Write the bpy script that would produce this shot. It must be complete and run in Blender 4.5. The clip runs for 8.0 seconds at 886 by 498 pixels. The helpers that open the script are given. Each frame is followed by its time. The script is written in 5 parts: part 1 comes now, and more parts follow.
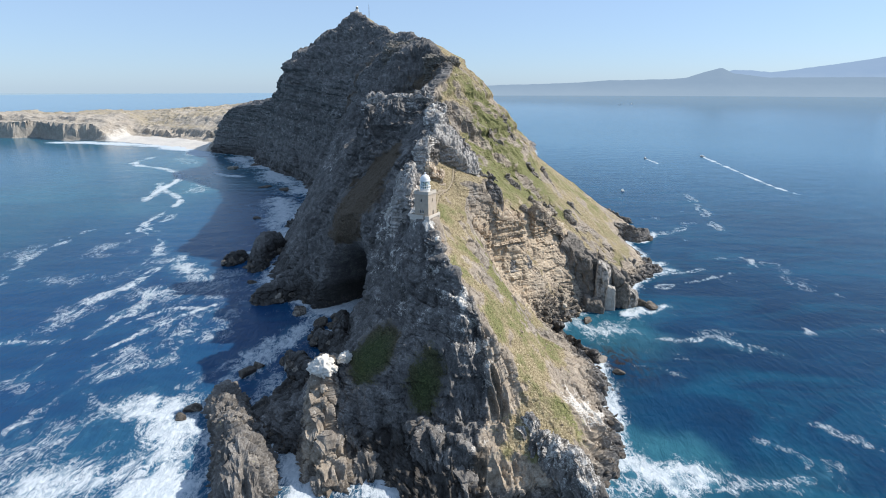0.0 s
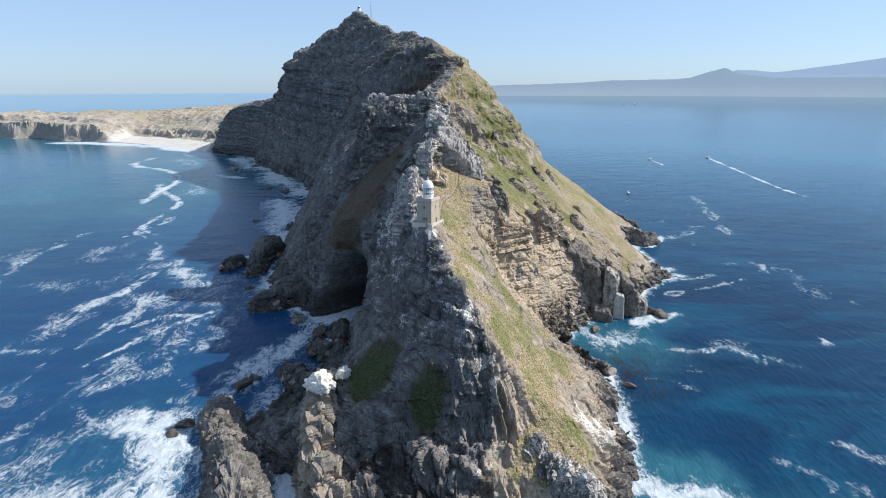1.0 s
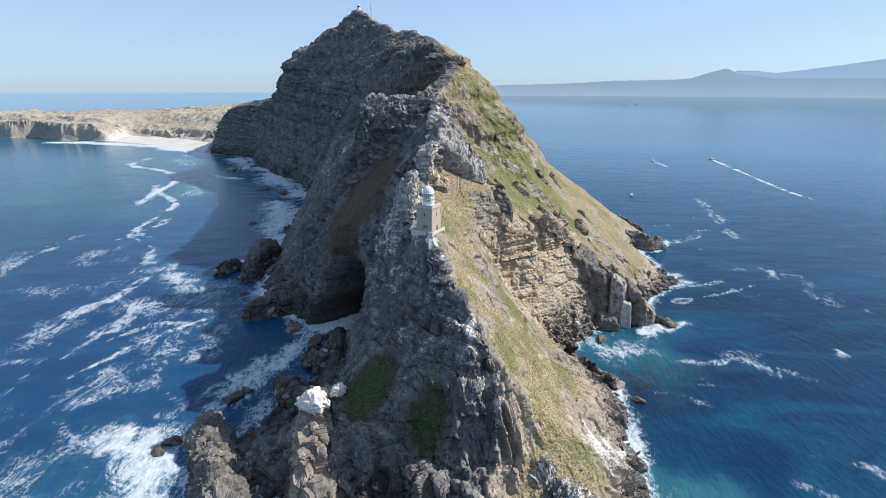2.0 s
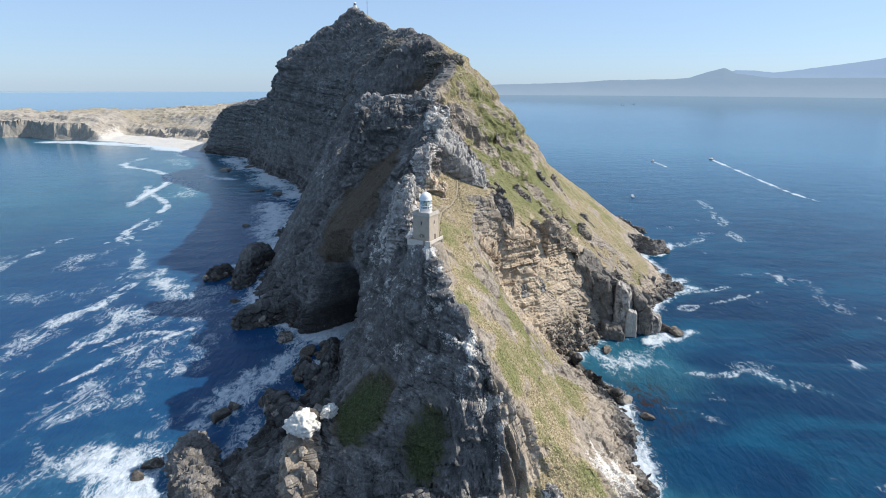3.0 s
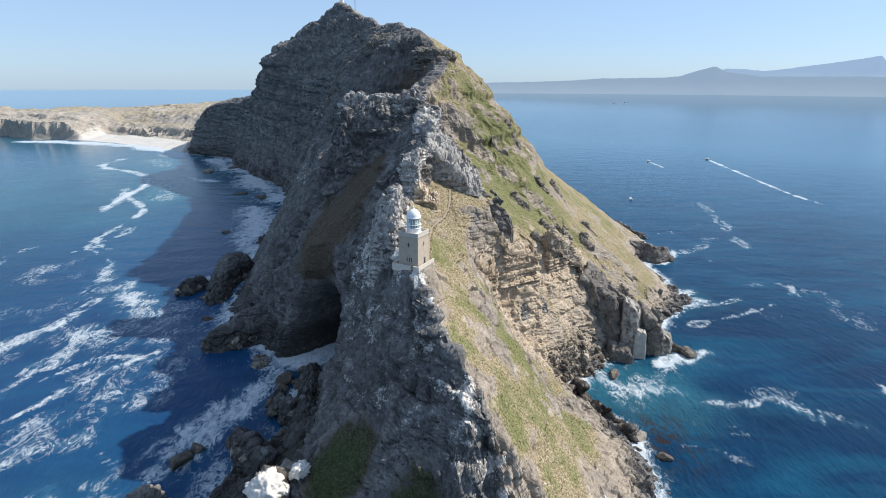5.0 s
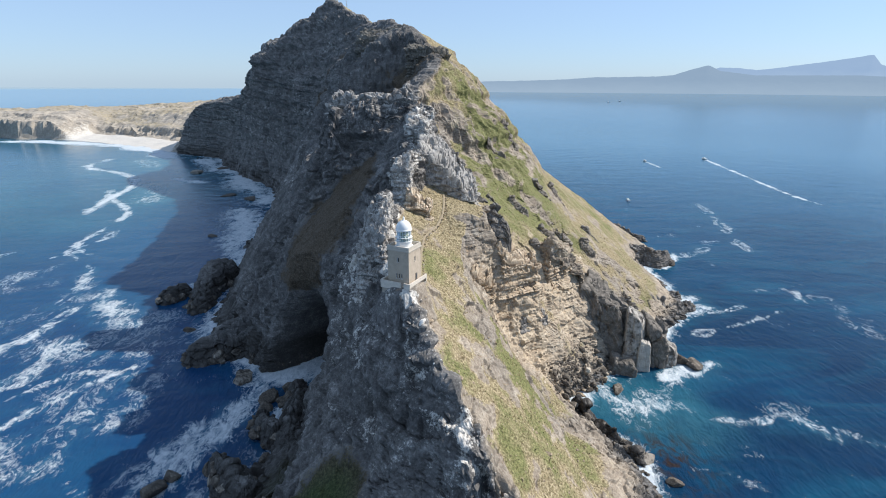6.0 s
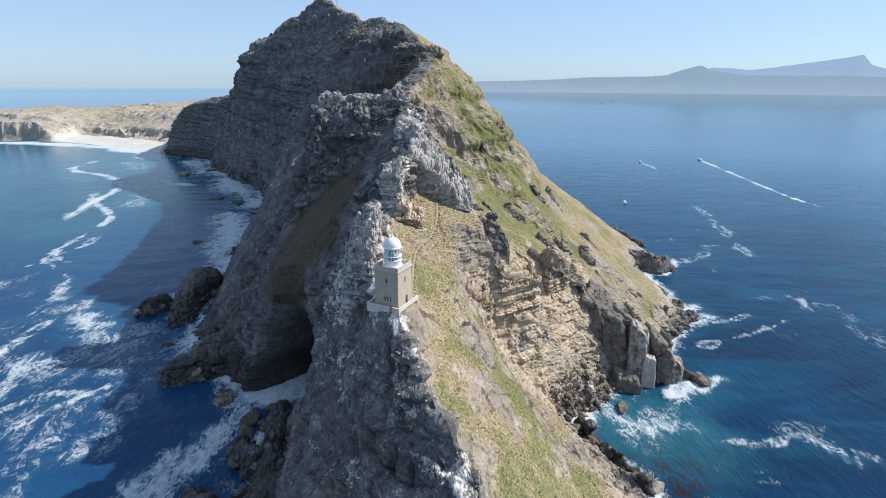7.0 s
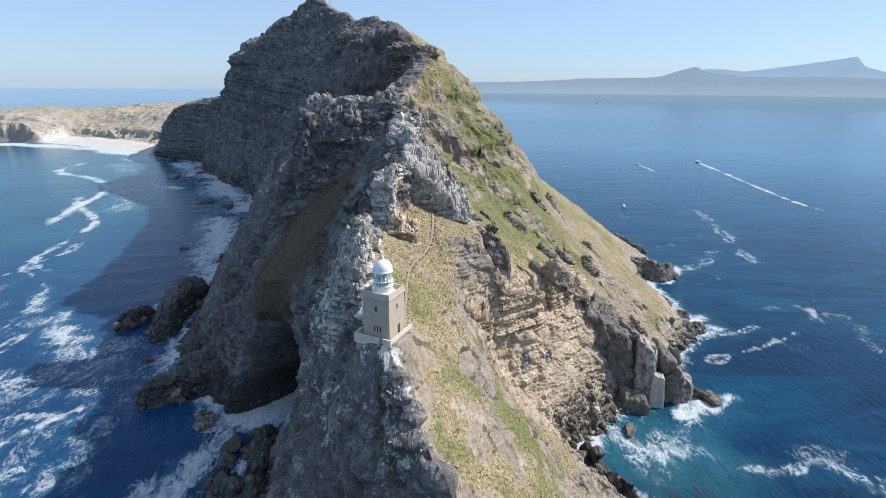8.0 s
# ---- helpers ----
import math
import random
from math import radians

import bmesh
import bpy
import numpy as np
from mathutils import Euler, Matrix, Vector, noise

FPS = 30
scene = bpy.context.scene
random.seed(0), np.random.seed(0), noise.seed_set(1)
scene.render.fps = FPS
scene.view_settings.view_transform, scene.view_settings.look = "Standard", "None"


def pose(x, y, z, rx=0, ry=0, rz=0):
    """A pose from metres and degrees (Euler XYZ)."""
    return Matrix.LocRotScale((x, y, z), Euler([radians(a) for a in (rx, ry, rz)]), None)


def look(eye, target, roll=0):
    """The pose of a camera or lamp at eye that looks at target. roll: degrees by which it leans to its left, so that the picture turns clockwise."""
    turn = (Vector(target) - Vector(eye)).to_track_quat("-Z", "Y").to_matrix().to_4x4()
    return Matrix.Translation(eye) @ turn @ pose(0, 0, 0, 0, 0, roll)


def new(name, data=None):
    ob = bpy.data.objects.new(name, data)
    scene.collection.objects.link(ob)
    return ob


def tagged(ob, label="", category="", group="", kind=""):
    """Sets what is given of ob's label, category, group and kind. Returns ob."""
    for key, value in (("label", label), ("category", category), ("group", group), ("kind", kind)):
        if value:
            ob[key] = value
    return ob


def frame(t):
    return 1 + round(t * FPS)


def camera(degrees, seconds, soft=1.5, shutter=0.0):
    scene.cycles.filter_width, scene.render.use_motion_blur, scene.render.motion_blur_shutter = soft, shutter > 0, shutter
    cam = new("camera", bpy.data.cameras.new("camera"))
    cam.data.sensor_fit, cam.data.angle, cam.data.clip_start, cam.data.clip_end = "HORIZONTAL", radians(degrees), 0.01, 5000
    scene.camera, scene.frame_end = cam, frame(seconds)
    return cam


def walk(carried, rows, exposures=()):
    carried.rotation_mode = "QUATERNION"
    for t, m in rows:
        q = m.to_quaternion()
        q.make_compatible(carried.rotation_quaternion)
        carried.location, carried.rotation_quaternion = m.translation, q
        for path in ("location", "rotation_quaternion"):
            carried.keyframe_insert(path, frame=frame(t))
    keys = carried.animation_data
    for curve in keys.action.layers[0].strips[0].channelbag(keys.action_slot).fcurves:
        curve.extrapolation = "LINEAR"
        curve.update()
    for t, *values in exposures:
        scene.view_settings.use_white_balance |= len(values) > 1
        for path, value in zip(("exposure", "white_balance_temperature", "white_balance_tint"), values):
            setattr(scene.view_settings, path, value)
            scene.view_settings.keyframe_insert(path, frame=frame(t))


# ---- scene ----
cam = camera(80.0, 8.0, soft=1.0)
PATH = [
    (0, (-0.729, -193.724, 119.982), (-0.658, -191.814, 119.395), -0.1),
    (0.5, (-0.837, -189.142, 120.192), (-0.772, -187.231, 119.606), -0.1),
    (1, (-0.912, -184.133, 120.489), (-0.849, -182.222, 119.902), -0.1),
    (1.5, (-0.918, -179.05, 120.669), (-0.857, -177.139, 120.082), -0.0),
    (3, (-0.769, -162.08, 120.757), (-0.697, -160.17, 120.167), 0.1),
    (3.5, (-0.617, -156.044, 120.822), (-0.537, -154.136, 120.231), 0.1),
    (4, (-0.396, -149.887, 120.756), (-0.309, -147.979, 120.163), 0.2),
    (4.5, (-0.081, -143.617, 120.86), (0.014, -141.71, 120.266), 0.2),
    (6, (1.313, -123.792, 120.824), (1.438, -121.888, 120.224), 0.2),
    (6.5, (1.764, -117.066, 120.975), (1.902, -115.163, 120.375), 0.2),
    (7, (2.324, -110.123, 121.033), (2.473, -108.221, 120.433), 0.2),
    (7.5, (2.811, -103.612, 121.296), (2.969, -101.71, 120.698), 0.3),
    (8, (3.07, -96.464, 121.384), (3.237, -94.563, 120.787), 0.3),
]
walk(cam, [(t, look(eye, target, roll)) for t, eye, target, roll in PATH])

scene.view_settings.exposure = 0.22

# ---- world and sun ----
SUN_TO = Vector((1.0, 0.15, 0.0)).normalized()
SUN_ELEVATION = radians(42)
sun_way = Vector((SUN_TO.x * math.cos(SUN_ELEVATION), SUN_TO.y * math.cos(SUN_ELEVATION), math.sin(SUN_ELEVATION)))
world = bpy.data.worlds.new("sky")
scene.world = world
world.use_nodes = True
wn = world.node_tree.nodes
sky = wn.new("ShaderNodeTexSky")
sky.sky_type = "NISHITA"
sky.sun_disc = False
sky.sun_elevation = SUN_ELEVATION
sky.sun_rotation = math.atan2(SUN_TO.x, SUN_TO.y)
sky.altitude = 100
sky.air_density = 1.0
sky.dust_density = 0.4
sky.ozone_density = 3.0
wn["Background"].inputs["Strength"].default_value = 0.117
cool = wn.new("ShaderNodeMix")
cool.data_type, cool.blend_type = "RGBA", "MULTIPLY"
cool.inputs[0].default_value = 1.0
cool.inputs[7].default_value = (0.81, 1.0, 1.31, 1)
world.node_tree.links.new(sky.outputs["Color"], cool.inputs[6])
hazy = wn.new("ShaderNodeMix")
hazy.data_type = "RGBA"
hazy.inputs[0].default_value = 0.6
hazy.inputs[7].default_value = (3.5, 4.65, 6.1, 1)
world.node_tree.links.new(cool.outputs[2], hazy.inputs[6])
world.node_tree.links.new(hazy.outputs[2], wn["Background"].inputs["Color"])
sun_data = bpy.data.lights.new("sun", "SUN")
sun_data.energy, sun_data.angle, sun_data.color = 5.0, radians(0.53), (1.0, 0.94, 0.86)
sun = new("sun", sun_data)
sun.matrix_world = look((0, 0, 400), Vector((0, 0, 400)) - sun_way)


# ---- noise on arrays ----
def hashed(ix, iy, iz, seed):
    """A number from 0 to 1 for each cell of a lattice."""
    h = (ix * 374761393 + iy * 668265263 + iz * 2147483647 + seed * 1274126177) & 0xFFFFFFFF
    h = ((h ^ (h >> 13)) * 1274126177) & 0xFFFFFFFF
    h = ((h ^ (h >> 16)) * 2246822519) & 0xFFFFFFFF
    return ((h ^ (h >> 15)) & 0xFFFFFF) / float(0xFFFFFF)


def smooth_noise(p, seed=0):
    """Value noise from -1 to 1 at rows of points."""
    base = np.floor(p)
    f = p - base
    f = f * f * f * (f * (f * 6 - 15) + 10)
    i = base.astype(np.int64)
    out = np.zeros(len(p))
    for dx in (0, 1):
        wx = f[:, 0] if dx else 1 - f[:, 0]
        for dy in (0, 1):
            wy = f[:, 1] if dy else 1 - f[:, 1]
            for dz in (0, 1):
                wz = f[:, 2] if dz else 1 - f[:, 2]
                out += wx * wy * wz * hashed(i[:, 0] + dx, i[:, 1] + dy, i[:, 2] + dz, seed)
    return out * 2 - 1


def fractal(p, octaves=4, seed=0, gain=0.5):
    total, size, norm = np.zeros(len(p)), 1.0, 0.0
    for k in range(octaves):
        total += size * smooth_noise(p * (2.03 ** k) + 17.3 * k, seed + k)
        norm += size
        size *= gain
    return total / norm


def cells(p, seed=0):
    """Nearest and second nearest distance to scattered centres, the nearest one's own number, and a tilted plane's height on it."""
    i = np.floor(p - 0.5).astype(np.int64)
    best, second = np.full(len(p), 9.0), np.full(len(p), 9.0)
    own, off = np.zeros(p.shape, np.int64), np.zeros(p.shape)
    for dx in (0, 1):
        for dy in (0, 1):
            for dz in (0, 1):
                c = i + np.array([dx, dy, dz])
                a, b, e = c[:, 0], c[:, 1], c[:, 2]
                jit = np.stack([hashed(a, b, e, seed), hashed(a, b, e, seed + 1), hashed(a, b, e, seed + 2)], 1)
                v = p - c - 0.15 - 0.7 * jit
                d = np.sqrt((v ** 2).sum(1))
                near = d < best
                second = np.where(near, best, np.minimum(second, d))
                best = np.where(near, d, best)
                own[near] = c[near]
                off[near] = v[near]
    a, b, e = own.T
    tilt = np.stack([hashed(a, b, e, seed + 5), hashed(a, b, e, seed + 6), hashed(a, b, e, seed + 7)], 1) - 0.5
    return best, second, hashed(a, b, e, seed + 3), (tilt * off).sum(1) * 2


def ramp(v, low, high):
    t = np.clip((v - low) / (high - low), 0, 1)
    return t * t * (3 - 2 * t)


# ---- materials ----
def material(name):
    m = bpy.data.materials.new(name)
    m.use_nodes = True
    return m, m.node_tree, m.node_tree.nodes["Principled BSDF"]


def node(tree, kind, **inputs):
    n = tree.nodes.new(kind)
    for key, value in inputs.items():
        n.inputs[key.replace("_", " ")].default_value = value
    return n


def noise_tex(tree, where, scale, detail=6, rough=0.6, distort=0.0):
    n = node(tree, "ShaderNodeTexNoise", Scale=scale, Detail=detail, Roughness=rough, Distortion=distort)
    tree.links.new(where, n.inputs["Vector"])
    return n.outputs["Fac"]


def stops(tree, value, *points):
    n = tree.nodes.new("ShaderNodeValToRGB")
    while len(n.color_ramp.elements) < len(points):
        n.color_ramp.elements.new(0.5)
    for e, (at, colour) in zip(n.color_ramp.elements, points):
        e.position = at
        e.color = (*colour, 1) if len(colour) == 3 else (colour[0],) * 3 + (1,)
    tree.links.new(value, n.inputs["Fac"])
    return n.outputs["Color"]


def blend(tree, factor, a, b, mode="MIX"):
    n = tree.nodes.new("ShaderNodeMix")
    n.data_type, n.blend_type = "RGBA", mode
    for socket, v in ((n.inputs[0], factor), (n.inputs[6], a), (n.inputs[7], b)):
        if isinstance(v, (int, float)):
            socket.default_value = v
        elif isinstance(v, tuple):
            socket.default_value = (*v, 1)
        else:
            tree.links.new(v, socket)
    return n.outputs[2]


def calc(tree, op, a, b=0.0, c=0.0, clamp=False):
    n = tree.nodes.new("ShaderNodeMath")
    n.operation, n.use_clamp = op, clamp
    for socket, v in zip(n.inputs, (a, b, c)):
        if isinstance(v, (int, float)):
            socket.default_value = v
        else:
            tree.links.new(v, socket)
    return n.outputs[0]


def attribute(tree, name):
    n = tree.nodes.new("ShaderNodeAttribute")
    n.attribute_name = name
    return n.outputs["Fac"]


def relief(tree, shader, height, strength, distance):
    n = node(tree, "ShaderNodeBump", Strength=strength, Distance=distance)
    tree.links.new(height, n.inputs["Height"])
    tree.links.new(n.outputs["Normal"], shader.inputs["Normal"])


def place(tree, stretch=(1, 1, 1)):
    """World-size coordinates, stretched."""
    g = tree.nodes.new("ShaderNodeNewGeometry")
    m = tree.nodes.new("ShaderNodeMapping")
    m.inputs["Scale"].default_value = stretch
    tree.links.new(g.outputs["Position"], m.inputs["Vector"])
    return m.outputs["Vector"]


def plain(name, colour, rough=0.7, metal=0.0, vary=0.25, scale=1.5, bump=0.2):
    m, t, s = material(name)
    p = place(t)
    n = noise_tex(t, p, scale, 8, 0.65)
    fine = noise_tex(t, p, scale * 9, 4, 0.6)
    low = tuple(c * (1 - vary) for c in colour)
    high = tuple(min(1, c * (1 + vary * 0.6)) for c in colour)
    col = stops(t, calc(t, "MULTIPLY_ADD", fine, 0.35, calc(t, "MULTIPLY", n, 0.65)), (0.3, low), (0.7, high))
    t.links.new(col, s.inputs["Base Color"])
    s.inputs["Roughness"].default_value, s.inputs["Metallic"].default_value = rough, metal
    if bump:
        relief(t, s, fine, bump, 0.02)
    return m


def rock_material(name, dark, mid, light, ochre_amount=1.0):
    """Weathered sandstone with lichen, ochre faces, white droppings, low heath, painted shade and haze, by the mesh's
    own attributes.
    """
    m, t, s = material(name)
    p = place(t)
    beds = place(t, (0.12, 0.12, 1.1))
    wide = noise_tex(t, p, 0.035, 5, 0.6)
    medium = noise_tex(t, p, 0.28, 8, 0.68)
    fine = noise_tex(t, p, 1.7, 8, 0.7)
    bed = noise_tex(t, beds, 0.9, 5, 0.65, 0.4)
    tone = calc(t, "MULTIPLY_ADD", fine, 0.48, calc(t, "MULTIPLY_ADD", bed, 0.14, calc(t, "MULTIPLY", medium, 0.38)))
    stone = stops(t, tone, (0.34, dark), (0.5, mid), (0.66, light))
    ochre = stops(t, tone, (0.34, (0.25, 0.18, 0.12)), (0.5, (0.49, 0.39, 0.275)), (0.66, (0.68, 0.595, 0.46)))
    warm = attribute(t, "ochre")
    col = blend(t, calc(t, "MULTIPLY", warm, ochre_amount, clamp=True), stone, ochre)
    crust = calc(t, "MULTIPLY_ADD", noise_tex(t, p, 0.10, 7, 0.66), 0.7, calc(t, "MULTIPLY", wide, 0.3))
    col = blend(t, calc(t, "MULTIPLY", stops(t, crust, (0.44, (0.45,)), (0.56, (0.0,))), calc(t, "MULTIPLY_ADD", warm, -0.9, 1.0, clamp=True)), col, dark)
    streak = noise_tex(t, place(t, (1, 1, 0.12)), 0.55, 6, 0.7)
    col = blend(t, calc(t, "MULTIPLY", stops(t, streak, (0.52, (0,)), (0.68, (1,))), calc(t, "MULTIPLY_ADD", warm, -0.3, 0.4, clamp=True)), col, dark)
    # white also carries haze painted on the far western cliffs
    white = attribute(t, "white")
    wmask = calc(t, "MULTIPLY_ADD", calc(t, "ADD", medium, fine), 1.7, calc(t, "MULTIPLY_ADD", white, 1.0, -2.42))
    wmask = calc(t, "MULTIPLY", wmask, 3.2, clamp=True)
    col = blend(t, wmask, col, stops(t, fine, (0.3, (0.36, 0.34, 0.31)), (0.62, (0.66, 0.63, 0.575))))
    veg = attribute(t, "heath")
    vmask = calc(t, "MULTIPLY_ADD", calc(t, "ADD", medium, calc(t, "MULTIPLY", fine, 0.8)), 2.2, calc(t, "MULTIPLY_ADD", veg, 1.9, -2.75))
    vmask = calc(t, "MULTIPLY", vmask, 3.0, clamp=True)
    tint = noise_tex(t, p, 0.11, 6, 0.65)
    low = stops(t, fine, (0.36, (0.085, 0.066, 0.036)), (0.5, (0.25, 0.202, 0.118)), (0.64, (0.46, 0.395, 0.255)))
    green = stops(t, fine, (0.34, (0.05, 0.058, 0.02)), (0.52, (0.135, 0.148, 0.05)), (0.68, (0.25, 0.25, 0.10)))
    lush = attribute(t, "lush")
    heath = blend(t, stops(t, calc(t, "MULTIPLY_ADD", lush, 0.40, calc(t, "MULTIPLY", tint, 0.75)), (0.46, (0,)), (0.70, (0.85,))), low, green)
    # darker brown and green heath copies: the western flank's shade put into the colour
    shade_heath = stops(t, fine, (0.34, (0.042, 0.032, 0.022)), (0.52, (0.092, 0.071, 0.05)), (0.68, (0.16, 0.13, 0.095)))
    shade_green = stops(t, fine, (0.34, (0.018, 0.024, 0.01)), (0.52, (0.042, 0.056, 0.02)), (0.68, (0.085, 0.105, 0.04)))
    heath = blend(t, attribute(t, "shade_heath"), heath, blend(t, lush, shade_heath, shade_green))
    col = blend(t, vmask, col, heath)
    t.links.new(col, s.inputs["Base Color"])
    s.inputs["Roughness"].default_value = 0.9
    s.inputs["Specular IOR Level"].default_value = 0.25
    # wet black rock, with shade painted in on the western cliff and nose
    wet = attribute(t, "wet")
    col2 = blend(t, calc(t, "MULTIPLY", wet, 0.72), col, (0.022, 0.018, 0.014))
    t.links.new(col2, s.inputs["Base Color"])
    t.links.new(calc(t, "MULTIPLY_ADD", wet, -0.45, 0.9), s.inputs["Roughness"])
    hgt = calc(t, "MULTIPLY_ADD", bed, 0.5, calc(t, "MULTIPLY_ADD", fine, 0.5, medium))
    relief(t, s, hgt, 0.5, 0.35)
    return m


ROCK = rock_material("sandstone", (0.05, 0.048, 0.047), (0.155, 0.149, 0.142), (0.40, 0.385, 0.365))
# the same sandstone paled, distance haze put into its base colours
FAR_ROCK = rock_material("hazed_sandstone", (0.20, 0.18, 0.155), (0.36, 0.325, 0.275), (0.55, 0.51, 0.45))


def sea_material():
    m, t, s = material("sea_water")
    p = place(t)
    foam, teal = attribute(t, "foam"), attribute(t, "teal")
    flow = place(t, (1.0, 0.55, 1.0))
    def strands(scale, distort):
        n = noise_tex(t, flow, scale, 6, 0.62, distort)
        return calc(t, "SUBTRACT", 1.0, calc(t, "ABSOLUTE", calc(t, "MULTIPLY_ADD", n, 17.0, -8.5)), clamp=True), n
    wide, big = strands(0.07, 1.6)
    mid, lace = strands(0.24, 1.2)
    thin, grain = strands(0.7, 0.8)
    torn = noise_tex(t, flow, 0.16, 10, 0.68, 0.9)
    cover = calc(t, "MULTIPLY_ADD", torn, 1.9, calc(t, "MULTIPLY_ADD", foam, 0.95, -1.6))
    body = calc(t, "MULTIPLY", cover, 3.6, clamp=True)
    web = calc(t, "MULTIPLY_ADD", wide, 0.55, calc(t, "MULTIPLY_ADD", mid, 0.6, calc(t, "MULTIPLY", thin, 0.45)))
    gate = calc(t, "MULTIPLY", calc(t, "MULTIPLY_ADD", big, 1.2, calc(t, "MULTIPLY_ADD", foam, 1.05, -0.92)), 2.2, clamp=True)
    web = calc(t, "MULTIPLY", calc(t, "SUBTRACT", calc(t, "MULTIPLY", web, gate), 0.22), 1.7, clamp=True)
    mask = calc(t, "MAXIMUM", body, web)
    mask = calc(t, "MULTIPLY", mask, calc(t, "MULTIPLY_ADD", grain, 1.5, 0.1), clamp=True)
    veil = calc(t, "MULTIPLY", calc(t, "MULTIPLY_ADD", lace, 0.9, calc(t, "MULTIPLY_ADD", foam, 0.9, -0.8)), 1.3, clamp=True)
    drift = noise_tex(t, place(t, (0.6, 1.0, 1.0)), 0.012, 4, 0.6)
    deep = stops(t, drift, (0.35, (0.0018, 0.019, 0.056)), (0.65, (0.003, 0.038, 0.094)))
    # brighter blue with distance: haze and scattered light put into the water colour
    deep = blend(t, calc(t, "MULTIPLY", attribute(t, "calm_haze"), 0.75), deep, (0.008, 0.122, 0.215))
    col = blend(t, calc(t, "MULTIPLY", teal, calc(t, "MULTIPLY_ADD", lace, 0.9, 0.35), clamp=True), deep, (0.034, 0.145, 0.19))
    rows = noise_tex(t, place(t, (0.35, 1.0, 1.0)), 0.035, 8, 0.62, 1.4)
    col = blend(t, stops(t, rows, (0.47, (0.0,)), (0.66, (0.5,))), col, (0.006, 0.082, 0.145))
    # bluer water west of the headland
    col = blend(t, attribute(t, "west_blue"), col, (0.016, 0.07, 0.19))
    col = blend(t, calc(t, "MULTIPLY", veil, 0.6), col, (0.075, 0.215, 0.31))
    col = blend(t, calc(t, "MULTIPLY", attribute(t, "kelp"), stops(t, lace, (0.45, (0,)), (0.6, (0.8,)))), col, (0.03, 0.018, 0.012))
    col = blend(t, mask, col, (0.58, 0.625, 0.655))
    t.links.new(col, s.inputs["Base Color"])
    t.links.new(calc(t, "MULTIPLY_ADD", mask, 0.6, calc(t, "MULTIPLY_ADD", attribute(t, "afar"), -0.08, calc(t, "MULTIPLY_ADD", attribute(t, "calm_haze"), -0.07, 0.22))), s.inputs["Roughness"])
    s.inputs["IOR"].default_value = 1.33
    t.links.new(calc(t, "MULTIPLY_ADD", attribute(t, "afar"), 0.6, calc(t, "MULTIPLY_ADD", attribute(t, "calm_haze"), 0.26, 0.14)), s.inputs["Specular IOR Level"])
    chop = noise_tex(t, place(t, (1.0, 0.45, 1.0)), 0.32, 7, 0.62, 0.5)
    swell = noise_tex(t, place(t, (0.5, 1.0, 1.0)), 0.06, 3, 0.5, 0.3)
    hgt = calc(t, "MULTIPLY_ADD", swell, 1.6, calc(t, "MULTIPLY_ADD", mask, 0.25, chop))
    calm_haze = attribute(t, "calm_haze")
    n = node(t, "ShaderNodeBump", Distance=1.3)
    t.links.new(calc(t, "MULTIPLY_ADD", attribute(t, "afar"), -0.14, calc(t, "MULTIPLY_ADD", calm_haze, -0.4, 0.56)), n.inputs["Strength"])
    t.links.new(hgt, n.inputs["Height"])
    t.links.new(n.outputs["Normal"], s.inputs["Normal"])
    return m


SEA = sea_material()


def mesh_object(name, verts, faces, mat, smooth=True):
    me = bpy.data.meshes.new(name)
    me.from_pydata(verts, [], faces)
    me.materials.append(mat)
    if smooth:
        me.polygons.foreach_set("use_smooth", [True] * len(me.polygons))
    return new(name, me)


def grid_mesh(name, p, mat, values=None, wrap=False, smooth=True):
    """A sheet through an array of rows and columns of points, with point attributes."""
    rows, cols = p.shape[:2]
    me = bpy.data.meshes.new(name)
    i = np.arange(rows * cols).reshape(rows, cols)
    if wrap:
        j = np.concatenate([i, i[:, :1]], 1)
    else:
        j = i
    quads = np.stack([j[:-1, :-1], j[:-1, 1:], j[1:, 1:], j[1:, :-1]], -1).reshape(-1, 4)
    me.vertices.add(rows * cols)
    me.vertices.foreach_set("co", p.reshape(-1).astype(np.float32))
    me.loops.add(quads.size)
    me.loops.foreach_set("vertex_index", quads.reshape(-1).astype(np.int32))
    me.polygons.add(len(quads))
    me.polygons.foreach_set("loop_start", np.arange(0, quads.size, 4, dtype=np.int32))
    me.update(calc_edges=True)
    me.polygons.foreach_set("use_smooth", np.full(len(quads), smooth))
    for key, v in (values or {}).items():
        me.attributes.new(key, "FLOAT", "POINT").data.foreach_set("value", np.asarray(v, np.float32).reshape(-1))
    me.materials.append(mat)
    me.update()
    return new(name, me)


def normals_of(p, wrap=False):
    if wrap:
        across = (np.roll(p, -1, 1) - np.roll(p, 1, 1)) / 2
    else:
        across = np.gradient(p, axis=1)
    n = np.cross(across, np.gradient(p, axis=0))
    return n / np.maximum(np.linalg.norm(n, axis=2, keepdims=True), 1e-6)


